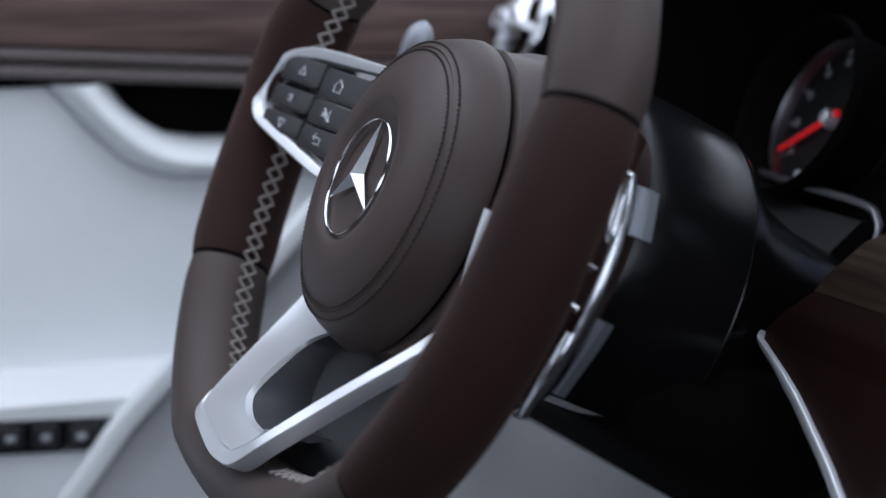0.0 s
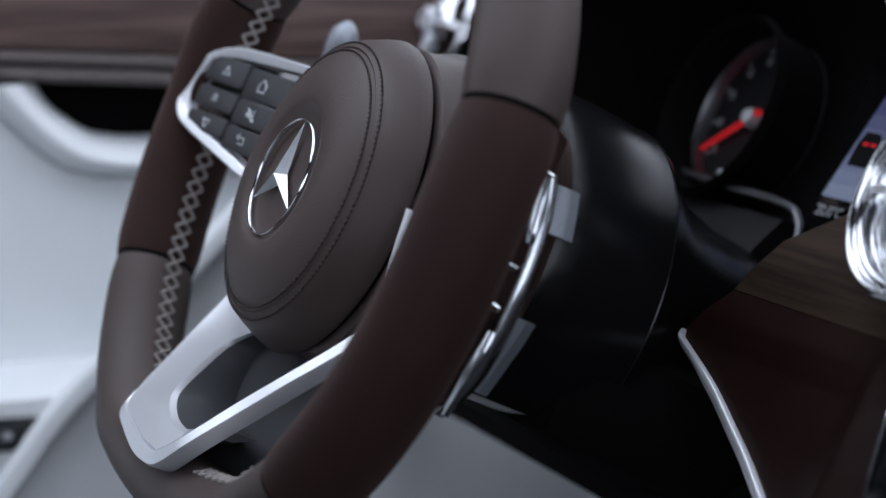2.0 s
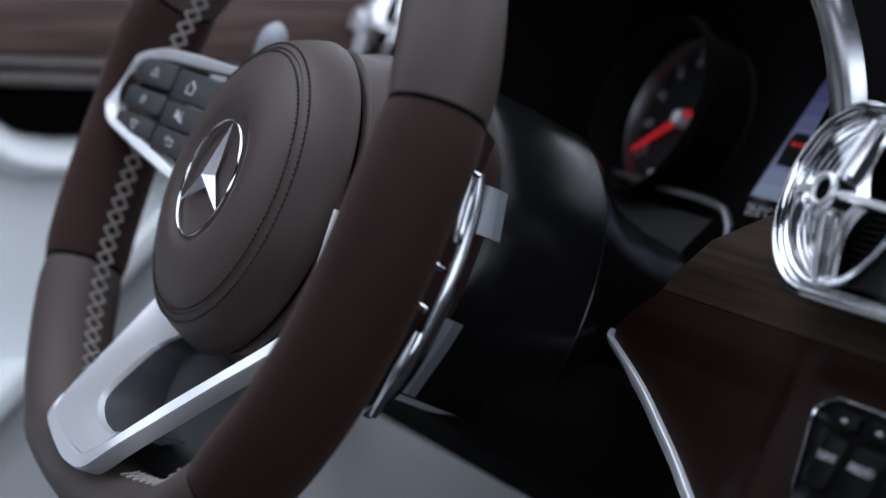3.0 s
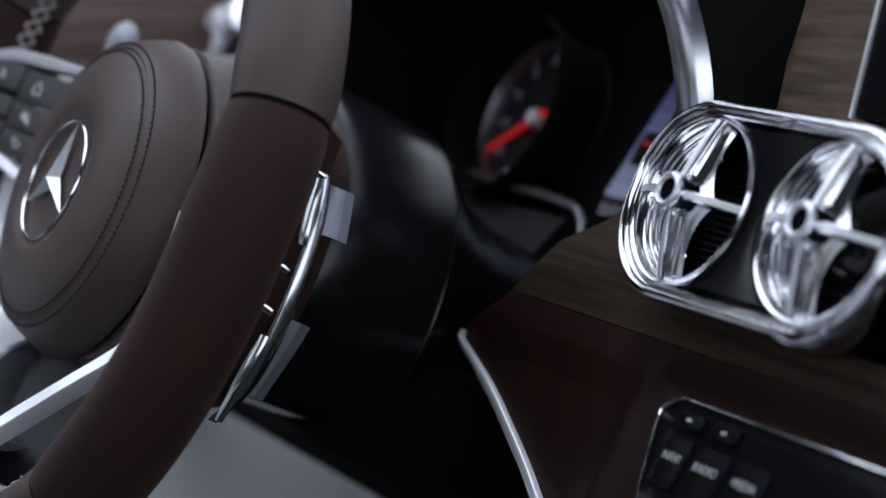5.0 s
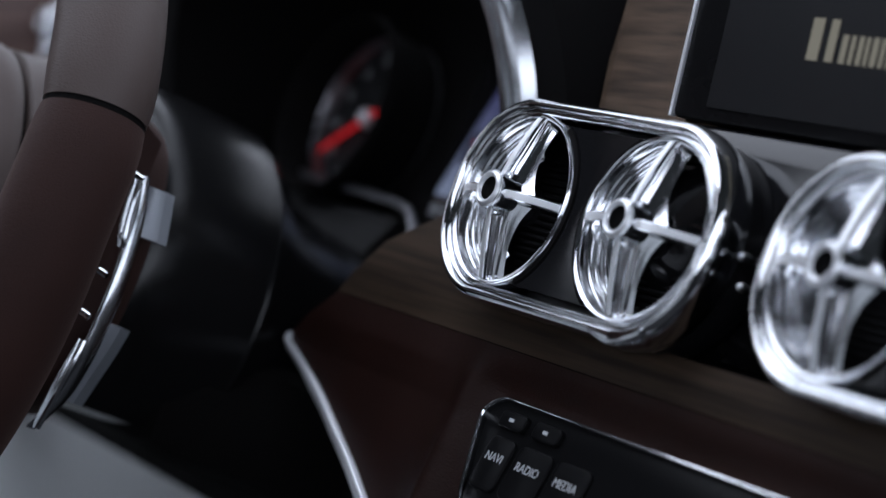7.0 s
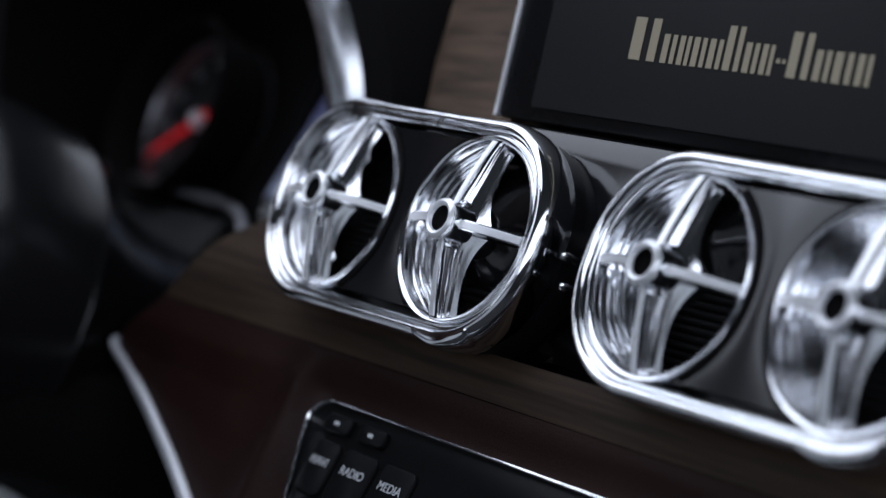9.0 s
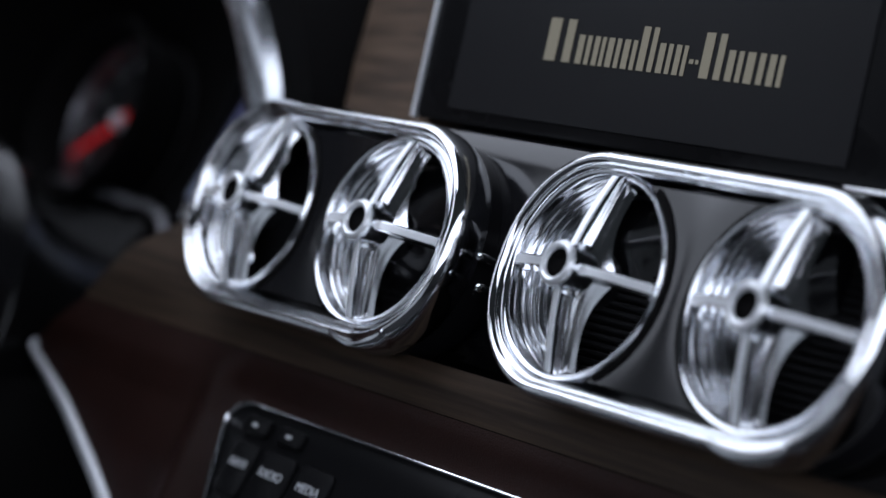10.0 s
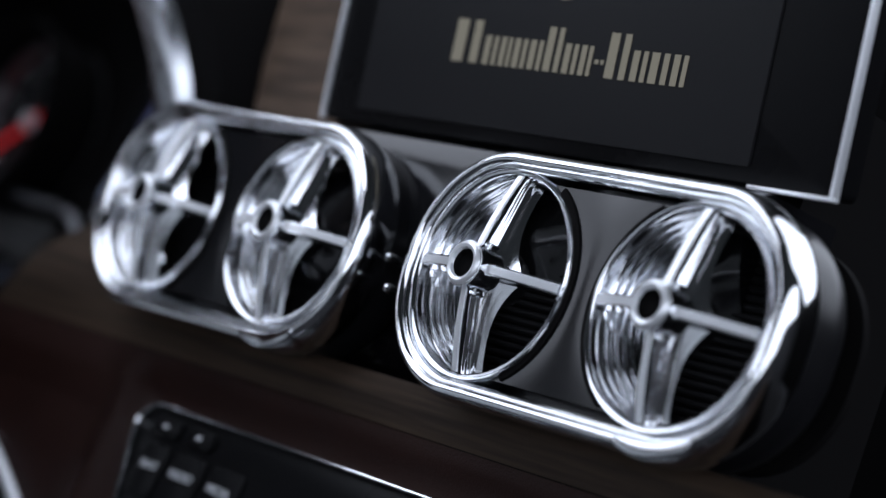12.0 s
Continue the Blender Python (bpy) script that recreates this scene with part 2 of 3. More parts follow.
# handle recess with its pale lip
rings = []
for o, i in zip(outer, inner):
    d = i - o
    rings.append([(x, *(o + d * k)) for x, k in ((-0.02, -0.02), (0.0012, -0.02), (0.0004, 0.01), (-0.005, 0.03), (-0.006, 0.06), (0.001, 0.1), (0.008, 0.16), (0.0135, 0.26), (0.016, 0.36), (0.0165, 0.46), (0.014, 0.62), (0.008, 0.78), (-0.002, 0.93), (-0.014, 1.0), (-0.03, 1.0))])
part("pull_lip", loft(bmesh.new(), rings, closed_ring=False), WHITE, DOOR, "white curved pull lip")
# matt black sheet closes the recess behind the lip
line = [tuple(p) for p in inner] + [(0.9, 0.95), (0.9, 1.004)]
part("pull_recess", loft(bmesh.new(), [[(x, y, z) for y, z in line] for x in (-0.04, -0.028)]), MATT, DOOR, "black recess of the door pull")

# armrest with switches
bm = bmesh.new()
rings = []
for k in range(24):
    y = -0.6 + 0.63 * k / 23
    rings.append([(x, y, z) for x, z in ((-0.01, 0.7), (0.05, 0.71), (0.054, 0.735), (0.05, 0.812), (0.03, 0.823), (-0.01, 0.825))])
part("armrest", loft(bm, rings), WHITE, DOOR, "white padded armrest")
SW = thing("window_switches", pose(-0.42 + 0.0535, -0.088, 0.794, 90, 3, 90), "black window switches set in the white armrest", "switch")
part("bezel", slab(rounded(0.062, 0.0105, 0.003), -0.002, 0.002), PIANO, SW)
for k in range(4):
    key = part("key", slab(rounded(0.008, 0.007, 0.002, cx=-0.03 + 0.022 * k), 0.001, 0.0035), KEYCAP, SW)
    bm = bmesh.new()
    box(bm, -0.033 + 0.022 * k, -0.027 + 0.022 * k, -0.002, 0.002, 0.0036, 0.0039)
    part("symbol", bm, PRINT, key)

# slanted grab panel in front of the armrest
bm = bmesh.new()
edge = [(-0.16, 0.645), (-0.0657, 0.76), (-0.0313, 0.8043), (0.0, 0.8355), (0.12, 0.955)]
rings = []
for y, z, _ in smooth_path([(*e, 0) for e in edge], 6):
    rings.append([(0.066, y - 0.002, z + 0.001), (0.0725, y - 0.002, z + 0.002), (0.0765, y - 0.001, z + 0.001), (0.078, y + 0.001, z - 0.001), (0.078, y + 0.006, z - 0.006), (0.06, y + 0.012, z - 0.012), (0.056, y + 0.3, z - 0.3), (0.0, y + 0.3, z - 0.3)])
part("grab_panel", loft(bm, rings), WHITE, DOOR, "slanted white panel with a rounded edge")

# ---- steering wheel ----
WHEEL = pose(0, 0, 1.0, 64.77)
wheel = thing("steering_wheel", WHEEL, "brown leather and suede steering wheel with satin silver spokes", "steering wheel")
R, TUBE, DR = 0.1738, 0.0212, -0.0122


def rim_point(deg, r=R):
    """Centre line of the rim, slightly flattened at its foot."""
    a = radians(deg)
    x, y = r * math.cos(a), r * math.sin(a)
    y = -0.15 + 0.4 * (y + 0.15) if y < -0.15 else y
    lift = min(1, max(0, y / 0.06))
    return Vector((x, y + 0.0047, DR + 0.0318 * y - 0.025 * x * lift * lift * (3 - 2 * lift)))


def rim_part(name, a0, a1, tube, mat, label):
    rings = []
    n = max(3, int((a1 - a0) / 2.5))
    for k in range(n + 1):
        deg = a0 + (a1 - a0) * k / n
        p = rim_point(deg)
        out = Vector((math.cos(radians(deg)), math.sin(radians(deg)), 0))
        end = min(k, n - k)
        s = tube * (0.94 if end == 0 else 0.985 if end == 1 else 1)
        rings.append([p + out * s * 0.86 * math.cos(t) + Vector((0, 0, 1.05 * s * math.sin(t))) for t in [math.tau * j / 40 for j in range(40)]])
    return part(name, loft(bmesh.new(), rings), mat, wheel, label)


for joint in (16.6, 154.2, 205.2, 314.8):
    rim_part("seam", joint - 1.2, joint + 1.2, TUBE * 0.955, MATT, "dark recessed seam")
rim_part("rim_top", 17.0, 153.8, TUBE * 1.03, LEATHER, "smooth brown leather rim section")
rim_part("grip", -45, 16.2, TUBE * 1.03, SUEDE, "brown suede grip")
rim_part("grip", 154.6, 204.8, TUBE * 1.03, SUEDE, "brown suede grip")
rim_part("rim_foot", 205.6, 314.4, TUBE, LEATHER, "smooth brown leather rim section")

# cross stitching along the inside of the rim
for a0, a1, facing in ((128, 230, 172), (284, 308, 212)):
    bm = bmesh.new()
    n = int((a1 - a0) / 2.8)
    for k in range(n):
        for flip in (0, 1):
            ps = []
            for s in (0, 0.5, 1):
                deg = a0 + (a1 - a0) * (k + s) / n
                out = Vector((math.cos(radians(deg)), math.sin(radians(deg)), 0))
                v = (s - 0.5) * (1 if flip else -1) * 1.15
                ang = radians(facing + 20 * v)
                ps.append(rim_point(deg) + out * TUBE * 0.895 * math.cos(ang) + Vector((0, 0, -TUBE * 1.09 * math.sin(ang))))
            wire(bm, ps, 0.00085, 5)
    part("cross_stitch", bm, THREAD, wheel, "pale grey cross stitching")

# airbag pad, turned
profile = [(0.0, -0.0035), (0.026, -0.0035), (0.0305, -0.003), (0.034, 0.0008), (0.038, 0.0018), (0.048, 0.0002), (0.058, -0.004), (0.064, -0.0078), (0.0645, -0.0086), (0.0655, -0.008), (0.069, -0.011), (0.0715, -0.015), (0.0755, -0.024), (0.0772, -0.029), (0.0768, -0.031), (0.0735, -0.032)]
pad = part("airbag_pad", lathe(profile, 96), LEATHER, wheel, "round brown leather airbag pad", 60)
for r, h, n in ((0.0632, -0.0066, 150), (0.068, -0.0096, 150)):
    bm = bmesh.new()
    for k in range(n):
        a, b = math.tau * k / n, math.tau * (k + 0.62) / n
        wire(bm, [(r * math.cos(t), r * math.sin(t), h + z) for t, z in ((a, -0.0003), ((a + b) / 2, 0.0005), (b, -0.0003))], 0.00045, 5)
    part("seam_stitch", bm, DARK_THREAD, pad)
pad.matrix_basis = Matrix.LocRotScale((-0.0016, 0.0004, 0), None, (1.022, 1.022, 1))
part("seam_gap", lathe([(0.0745, -0.03), (0.0745, -0.05)], 72), MATT, wheel)
part("hub_cover", flatten(lathe([(0.0735, -0.0338), (0.0775, -0.034), (0.0795, -0.0355), (0.0805, -0.04), (0.0825, -0.0465), (0.086, -0.0525), (0.093, -0.06), (0.096, -0.068)], 96), -0.07, 0.5, 0.078), LEATHER, wheel, "brown leather hub cover")
profile = [(0.09, -0.0615), (0.1, -0.062), (0.107, -0.0635), (0.1115, -0.066), (0.1142, -0.07), (0.115, -0.075), (0.1143, -0.081), (0.111, -0.086), (0.08, -0.088)]
part("back_cover", squeeze(lathe(profile, 96), 0.04, 0.082), SUEDE, wheel, "brown rear cover of the hub")

# emblem: ring and three facetted points
emblem = part("emblem", lathe([(0.0288 + 0.0008 * math.cos(t), -0.0012 + 0.0011 * math.sin(t)) for t in [math.tau * k / 10 for k in range(11)]], 80), CHROME, wheel, "chrome ring with a three-pointed shape")
bm = bmesh.new()
tip = [Vector((0.0284 * math.cos(radians(a)), 0.0284 * math.sin(radians(a)), -0.0014)) for a in (90, 210, 330)]
notch = [Vector((0.0037 * math.cos(radians(a)), 0.0037 * math.sin(radians(a)), -0.0022)) for a in (150, 270, 30)]
top = Vector((0, 0, 0.0032))
for i in range(3):
    for a, b in ((tip[i], notch[i]), (notch[i - 1], tip[i])):
        bm.faces.new([bm.verts.new(p) for p in (top, a, b)])
part("star", bm, STEEL, emblem, "", 10)
emblem.location = (-0.0034, -0.0018, 0.0004)


# button pods, each lying a little askew beside the pad
def pod(side):
    h = lambda a: -0.015 + 0.235 * (-0.065 - a)
    line = [(-0.055, 0.0545), (-0.1, 0.0545), (-0.129, 0.053), (-0.1477, 0.0484), (-0.1585, 0.0405), (-0.1637, 0.029), (-0.1645, 0.0165), (-0.1585, 0.008), (-0.145, 0.003), (-0.0907, -0.0085), (-0.055, -0.0135)]
    line = line[:1] + [(p.x, p.y) for p in smooth_path([(*p, 0) for p in line[1:-1]], 6)] + line[-1:]
    base = thing("pod", Matrix(), "", "")
    base.parent = wheel
    base.name = "button_pod"
    tagged(base, "satin silver pod with six charcoal keys" if side < 0 else "satin silver pod")

    def lift(bm):
        for v in bm.verts:
            v.co.z += h(v.co.x)
            if side > 0:
                v.co.x *= -1
        return bm

    part("frame", lift(frame_ring(line, [(0, -0.018), (0, -0.002), (0.0012, 0.0), (0.0052, -0.0006), (0.006, -0.0014), (0.0063, -0.004), (0.0063, -0.018)])), SATIN, base)
    part("well", lift(slab(inset(line, 0.006), -0.012, -0.0045, 0.0004)), PIANO, base)
    # key rows: the outer column is lower than the inner one
    cols = ((-0.15, -0.1135), (-0.1115, -0.066))
    rows = ((0.0305, 0.0465), (0.0165, 0.0295), (0.0030, 0.0155))
    for c, (x0, x1) in enumerate(cols):
        for k, (y0, y1) in enumerate(rows):
            lo, hi = (y0 + 0.0015, y1 - 0.0005) if c == 0 else (y0 - 0.0015, y1 - 0.0015)
            shape = rounded((x1 - x0) / 2, (hi - lo) / 2, 0.0022, 5, (x0 + x1) / 2, (lo + hi) / 2)
            if c == 0:
                shape = [(max(x, -0.1525 + 0.35 * max(0, y - 0.033) + 0.45 * max(0, 0.012 - y)), y) for x, y in shape]
            key = part("key", lift(slab(shape, -0.006, -0.0006, 0.0008)), KEYCAP, base)
            cx, cy = ((-0.131, (-0.0955))[c], (lo + hi) / 2)
            bm = bmesh.new()
            z = -0.0004
            if (c, k) in ((0, 0), (0, 2)):
                s = 1 if k == 0 else -1
                q = [(-0.003, -0.002 * s), (0.003, -0.002 * s), (0, 0.0025 * s)]
                for a, b in ((0, 1), (1, 2), (2, 0)):
                    wire(bm, [(cx + q[a][0], cy + q[a][1], z), (cx + q[b][0], cy + q[b][1], z)], 0.0004, 4)
            elif (c, k) == (1, 0):
                q = [(-0.004, 0), (0, 0.0035), (0.004, 0), (0.003, 0), (0.003, -0.003), (-0.003, -0.003), (-0.003, 0), (-0.004, 0)]
                wire(bm, [(cx + a, cy + b, z) for a, b in q], 0.0005, 4)
            elif (c, k) == (1, 1):
                box(bm, cx - 0.004, cx - 0.001, cy - 0.0012, cy + 0.0012, z - 0.0002, z + 0.0002)
                wire(bm, [(cx - 0.001, cy - 0.001, z), (cx + 0.0025, cy + 0.003, z), (cx + 0.0025, cy - 0.003, z), (cx - 0.001, cy - 0.001, z)], 0.0004, 4)
                wire(bm, [(cx - 0.0035, cy + 0.003, z), (cx + 0.0042, cy - 0.003, z)], 0.0005, 4)
            elif (c, k) == (1, 2):
                wire(bm, [(cx - 0.003, cy + 0.0015, z), (cx + 0.003, cy + 0.0015, z), (cx + 0.0035, cy - 0.0018, z), (cx - 0.0015, cy - 0.0018, z)], 0.0004, 4)
                wire(bm, [(cx - 0.0015, cy + 0.0034, z), (cx - 0.0036, cy + 0.0014, z), (cx - 0.0015, cy, z)], 0.0004, 4)
            else:
                bm.free()
                bm = None
            if bm:
                part("symbol", lift(bm), PRINT, key)
            elif side < 0:
                t = lettering("symbol", "OK", 0.006, PRINT, key, Matrix.Translation((cx, cy, h(cx) + 0.0002)))
    return base


pod(-1)


# lower spoke: a broad arm, a foot on the rim and a second arm round a dark opening
outer = smooth_path([(-0.092, -0.052, -0.038), (-0.0931, -0.0727, -0.031), (-0.089, -0.1025, -0.017), (-0.0763, -0.1221, -0.004), (-0.0653, -0.1325, 0.0025), (-0.0369, -0.1362, 0.0062), (-0.0108, -0.1388, 0.0092), (0.015, -0.139, 0.0105)], 6)
ridge = smooth_path([(-0.036, -0.07, -0.038), (-0.0563, -0.0859, -0.03), (-0.0491, -0.1002, -0.018), (-0.0359, -0.1148, -0.006), (-0.0198, -0.1204, 0.0), (0.0024, -0.125, 0.004), (0.0258, -0.1254, 0.006), (0.034, -0.1225, 0.007)], 6)
deep = smooth_path([(-0.034, -0.068, -0.042), (-0.05, -0.0835, -0.037), (-0.045, -0.098, -0.03), (-0.036, -0.109, -0.02), (-0.022, -0.115, -0.014), (-0.004, -0.118, -0.011), (0.014, -0.1185, -0.009), (0.03, -0.117, -0.008)], 6)
rings = []
for o, m, i in zip(outer, ridge, deep):
    d = m - o
    rings.append([o + Vector((-0.001, -0.002, -0.012)), o + Vector((-0.0009, -0.0018, -0.006)), o + Vector((-0.0004, -0.0008, -0.0012)), o + d * 0.04 + Vector((0, 0, 0.0004)), o + d * 0.08, o + d * 0.3 + Vector((0, 0, -0.0012)), o + d * 0.6 + Vector((0, 0, -0.0016)), o + d * 0.88 + Vector((0, 0, -0.001)), m, m * 0.85 + i * 0.15 + Vector((0, 0, -0.0012)), m * 0.85 + i * 0.15 + Vector((0, 0, -0.01))])
lower = part("lower_spoke", loft(bmesh.new(), rings), SATIN, wheel, "satin silver lower spoke")
up = smooth_path([(-0.0735, -0.1255, -0.002), (-0.0653, -0.1331, 0.003), (-0.0369, -0.1367, 0.007), (-0.0108, -0.1393, 0.01), (0.0035, -0.1402, 0.011), (0.015, -0.1393, 0.0115), (0.0235, -0.1352, 0.0108), (0.0346, -0.1245, 0.007), (0.0438, -0.102, -0.006), (0.0576, -0.0806, -0.017), (0.07, -0.0559, -0.031), (0.085, -0.03, -0.04)], 6)
low = smooth_path([(-0.0785, -0.1275, -0.003), (-0.0723, -0.1381, 0.002), (-0.0464, -0.1432, 0.006), (-0.0157, -0.1474, 0.009), (0.0024, -0.1475, 0.01), (0.0167, -0.1463, 0.0105), (0.0271, -0.1415, 0.01), (0.0402, -0.1285, 0.007), (0.0497, -0.1068, -0.006), (0.0629, -0.0853, -0.017), (0.0756, -0.0611, -0.031), (0.091, -0.035, -0.04)], 6)
rings = []
for u, v in zip(up, low):
    rings.append([u + Vector((0, 0, -0.001)), u * 0.9 + v * 0.1 + Vector((0, 0, 0.0004)), u * 0.1 + v * 0.9 + Vector((0, 0, 0.0004)), v + Vector((0, 0, -0.001)), v + Vector((0, 0, -0.009)), u + Vector((0, 0, -0.009))])
part("lower_bar", loft(bmesh.new(), rings), SATIN, lower)
rings = [[m * 0.86 + i * 0.14 + Vector((0, 0, -0.0016)), m * 0.5 + i * 0.5 + Vector((0, 0, -0.005)), m * 0.1 + i * 0.9 + Vector((0, 0, -0.008)), i + Vector((0, 0, -0.02)), m * 0.86 + i * 0.14 + Vector((0, 0, -0.02))] for m, i in zip(ridge, deep)]
part("inner_wall", loft(bmesh.new(), rings), BACKING, lower, "dark grey wall of the opening")
bm = loft(bmesh.new(), [[(x, y, z + 0.3 * (-0.06 - y)) for x, y in [(0.1, -0.05), (-0.09, -0.05)] + [(0.151 * math.cos(radians(a)), 0.151 * math.sin(radians(a))) for a in range(228, 325, 8)]] for z in (-0.06, -0.052)])
part("spoke_back", bm, BACKING, lower, "dark grey backing")
bm = bmesh.new()
loft(bm, [[(x, y, d) for y, d in ((-0.02 - e, -0.074), (-0.028 - e, -0.064), (-0.02, -0.058 + 0.3 * (x - 0.06)), (0.02, -0.053 + 0.3 * (x - 0.06)), (0.055, -0.055 + 0.3 * (x - 0.06)), (0.066 + e, -0.062), (0.06 + e, -0.074))] for x, e in ((0.05, 0.012), (0.08, 0.01), (0.1, 0.004), (0.107, 0.0))])
part("side_spoke", bm, SUEDE, wheel, "brown leather side spoke")
for s in (-1, 1):
    bm = bmesh.new()
    rings = [[(s * x, y, z) for x, z in ((0.081, d - 0.012), (0.081, d), (0.084, d + 0.002), (w, d), (w, d - 0.012))] for y, d, w in ((0.006, -0.028, 0.0885), (-0.015, -0.03, 0.0895), (-0.035, -0.032, 0.0895), (-0.055, -0.035, 0.0885))]
    part("side_strip", loft(bm, rings), SATIN, wheel, "satin silver strip beside the pad")


# shift paddles
def paddle(s):
    base = thing("shift_paddle", Matrix(), "", "")
    base.parent = wheel
    tagged(base, "chrome shift paddle behind the rim")
    line = smooth_path([(0.1329, 0.043, -0.06), (0.1406, 0.0283, -0.06), (0.1451, 0.0112, -0.06), (0.1476, -0.0061, -0.06), (0.1472, -0.0189, -0.06), (0.145, -0.0371, -0.06), (0.1385, -0.0539, -0.06), (0.1225, -0.0707, -0.06)], 6)
    rings = []
    for k, p in enumerate(line):
        w = 0.001 + 0.0007 * math.sin(math.pi * k / (len(line) - 1))
        rings.append([Vector((s * (p.x + 0.0006 + w * math.cos(a)), p.y, p.z + 2.2 * w * math.sin(a))) for a in np.linspace(0, 2 * math.pi, 14, endpoint=False)])
    part("blade", loft(bmesh.new(), rings), STEEL, base)
    for rows in (((0.1405, 0.041, -0.0535), (0.1425, 0.0282, -0.053), (0.145, 0.0173, -0.0535), (0.146, 0.0117, -0.055)), ((0.1468, -0.0285, -0.0545), (0.1455, -0.0424, -0.053), (0.1417, -0.056, -0.0535), (0.1345, -0.069, -0.056))):
        bm = bmesh.new()
        cut = smooth_path(rows, 4)
        rings = []
        for k, p in enumerate(cut):
            w = 0.0012 + 0.0014 * math.sin(math.pi * k / (len(cut) - 1)) ** 0.5
            rings.append([(s * (p.x + 0.0012 + 1.25 * w * a), p.y, p.z + b) for a, b in ((-1, -0.0012), (-0.9, 0.0004), (-0.5, 0.001), (0.5, 0.0006), (0.9, -0.0002), (1, -0.0014))])
        part("edge", loft(bm, rings), STEEL, base, "bright metal edge")
    for rows in (((0.0405, 0.118, 0.1262), (0.03, 0.122, 0.1315), (0.0194, 0.1245, 0.1363)), ((-0.0187, 0.1285, 0.1355), (-0.03, 0.126, 0.1318), (-0.042, 0.1235, 0.1262), (-0.0555, 0.1185, 0.12))):
        bm = bmesh.new()
        loft(bm, [[(s * x, y, z) for x, z in ((x0 - 0.01, -0.073), (x0, -0.07), (x1 - 0.002, -0.0725), (x1, -0.075), (x1 - 0.001, -0.08), (x0 - 0.01, -0.08))] for y, x0, x1 in rows])
        part("plate", bm, PLATE, base, "grey metal mounting plate")
    for y, x in ((0.0, 0.1462), (-0.018, 0.1455), (0.0415, 0.1432)):
        bm = bmesh.new()
        wire(bm, [(s * x, y - 0.001, -0.055), (s * (x - 0.003), y + 0.0, -0.052)], 0.0015, 8)
        part("clip", bm, CHROME, base)


paddle(1)
paddle(-1)

# steering column and its stalk
column = thing("steering_column", WHEEL, "black plastic steering column shroud behind the wheel", "steering column")
prof = [(0.05, -0.086), (0.074, -0.087), (0.081, -0.0884), (0.0858, -0.0913), (0.0888, -0.0958), (0.0905, -0.102), (0.0912, -0.112), (0.091, -0.135), (0.0895, -0.16)]
part("collar", flatten(lathe(prof, 72), -0.058), COLUMN, column)
prof = [(0.0885, -0.158), (0.0898, -0.161), (0.0875, -0.166), (0.068, -0.19), (0.06, -0.22), (0.055, -0.3)]
part("shroud", flatten(lathe(prof, 72), -0.056), COLUMN, column)
bm = bmesh.new()
box(bm, -0.09, 0.085, -0.07, -0.01, -0.32, -0.13, 0.02)
part("lower_shroud", bm, MATT, column)
stalk = thing("indicator_stalk", WHEEL, "chrome-tipped indicator stalk behind the wheel", "stalk")
bm = bmesh.new()
wire(bm, [(-0.06, 0.06, -0.075), (-0.13, 0.072, -0.07), (-0.172, 0.078, -0.066)], 0.006, 12)
part("arm", bm, PLASTIC, stalk)
bm = bmesh.new()
wire(bm, smooth_path([(-0.16, 0.063, -0.066), (-0.163, 0.078, -0.065), (-0.166, 0.088, -0.064), (-0.168, 0.0905, -0.063)], 4), [0.009] * 5 + [0.0085, 0.008, 0.007, 0.0062, 0.005, 0.0038, 0.0025, 0.001], 14)
part("tip", bm, PLATE, stalk, "satin silver tip")

# ---- dashboard ----
DASH = pose(0.2409, 0.1818, 1.0107, 66.22)
dash = thing("dashboard", DASH, "dashboard of walnut wood and brown leather edged with a silver strip", "dashboard")


def band(name, rows, right, mat, parent, label="", thick=0.02, n=2):
    """A strip along the dashboard; rows of (left end, height, depth)."""
    bm = bmesh.new()
    front = [[(x, y, z) for x in np.linspace(l, right, n)] for l, y, z in rows]
    loft(bm, front, closed_ring=False)
    geom = bmesh.ops.solidify(bm, geom=bm.faces[:], thickness=thick)
    return part(name, bm, mat, parent, label, 50)


band("walnut_end", [(-0.06, 0.02, -0.045), (-0.085, -0.008, -0.03), (-0.11, -0.0285, -0.0205), (-0.1235, -0.046, -0.0185), (-0.1315, -0.0562, -0.0195)], -0.038, WALNUT, dash, "pale walnut end with open grain", 0.03)
band("walnut_band", [(-0.038, -0.0395, -0.0193), (-0.038, -0.046, -0.0185), (-0.038, -0.0562, -0.0195)], 0.75, WALNUT, dash, "pale walnut band with open grain", 0.03)
rows = [(-0.1315, -0.0566, -0.0195), (-0.147, -0.07, -0.0185), (-0.1575, -0.0795, -0.02), (-0.1575, -0.0845, -0.021), (-0.1367, -0.0922, -0.021), (-0.1152, -0.101, -0.021), (-0.0921, -0.1129, -0.0215), (-0.072, -0.1239, -0.022), (-0.055, -0.1349, -0.023), (-0.02, -0.158, -0.027), (0.05, -0.207, -0.036)]
rows = [tuple(a + (b - a) * k / 5 for a, b in zip(p, q)) for p, q in zip(rows, rows[1:]) for k in range(5)] + rows[-1:]
face = band("brown_face", rows, 0.75, BROWN, dash, "brown leather lower face", 0.03, 170)
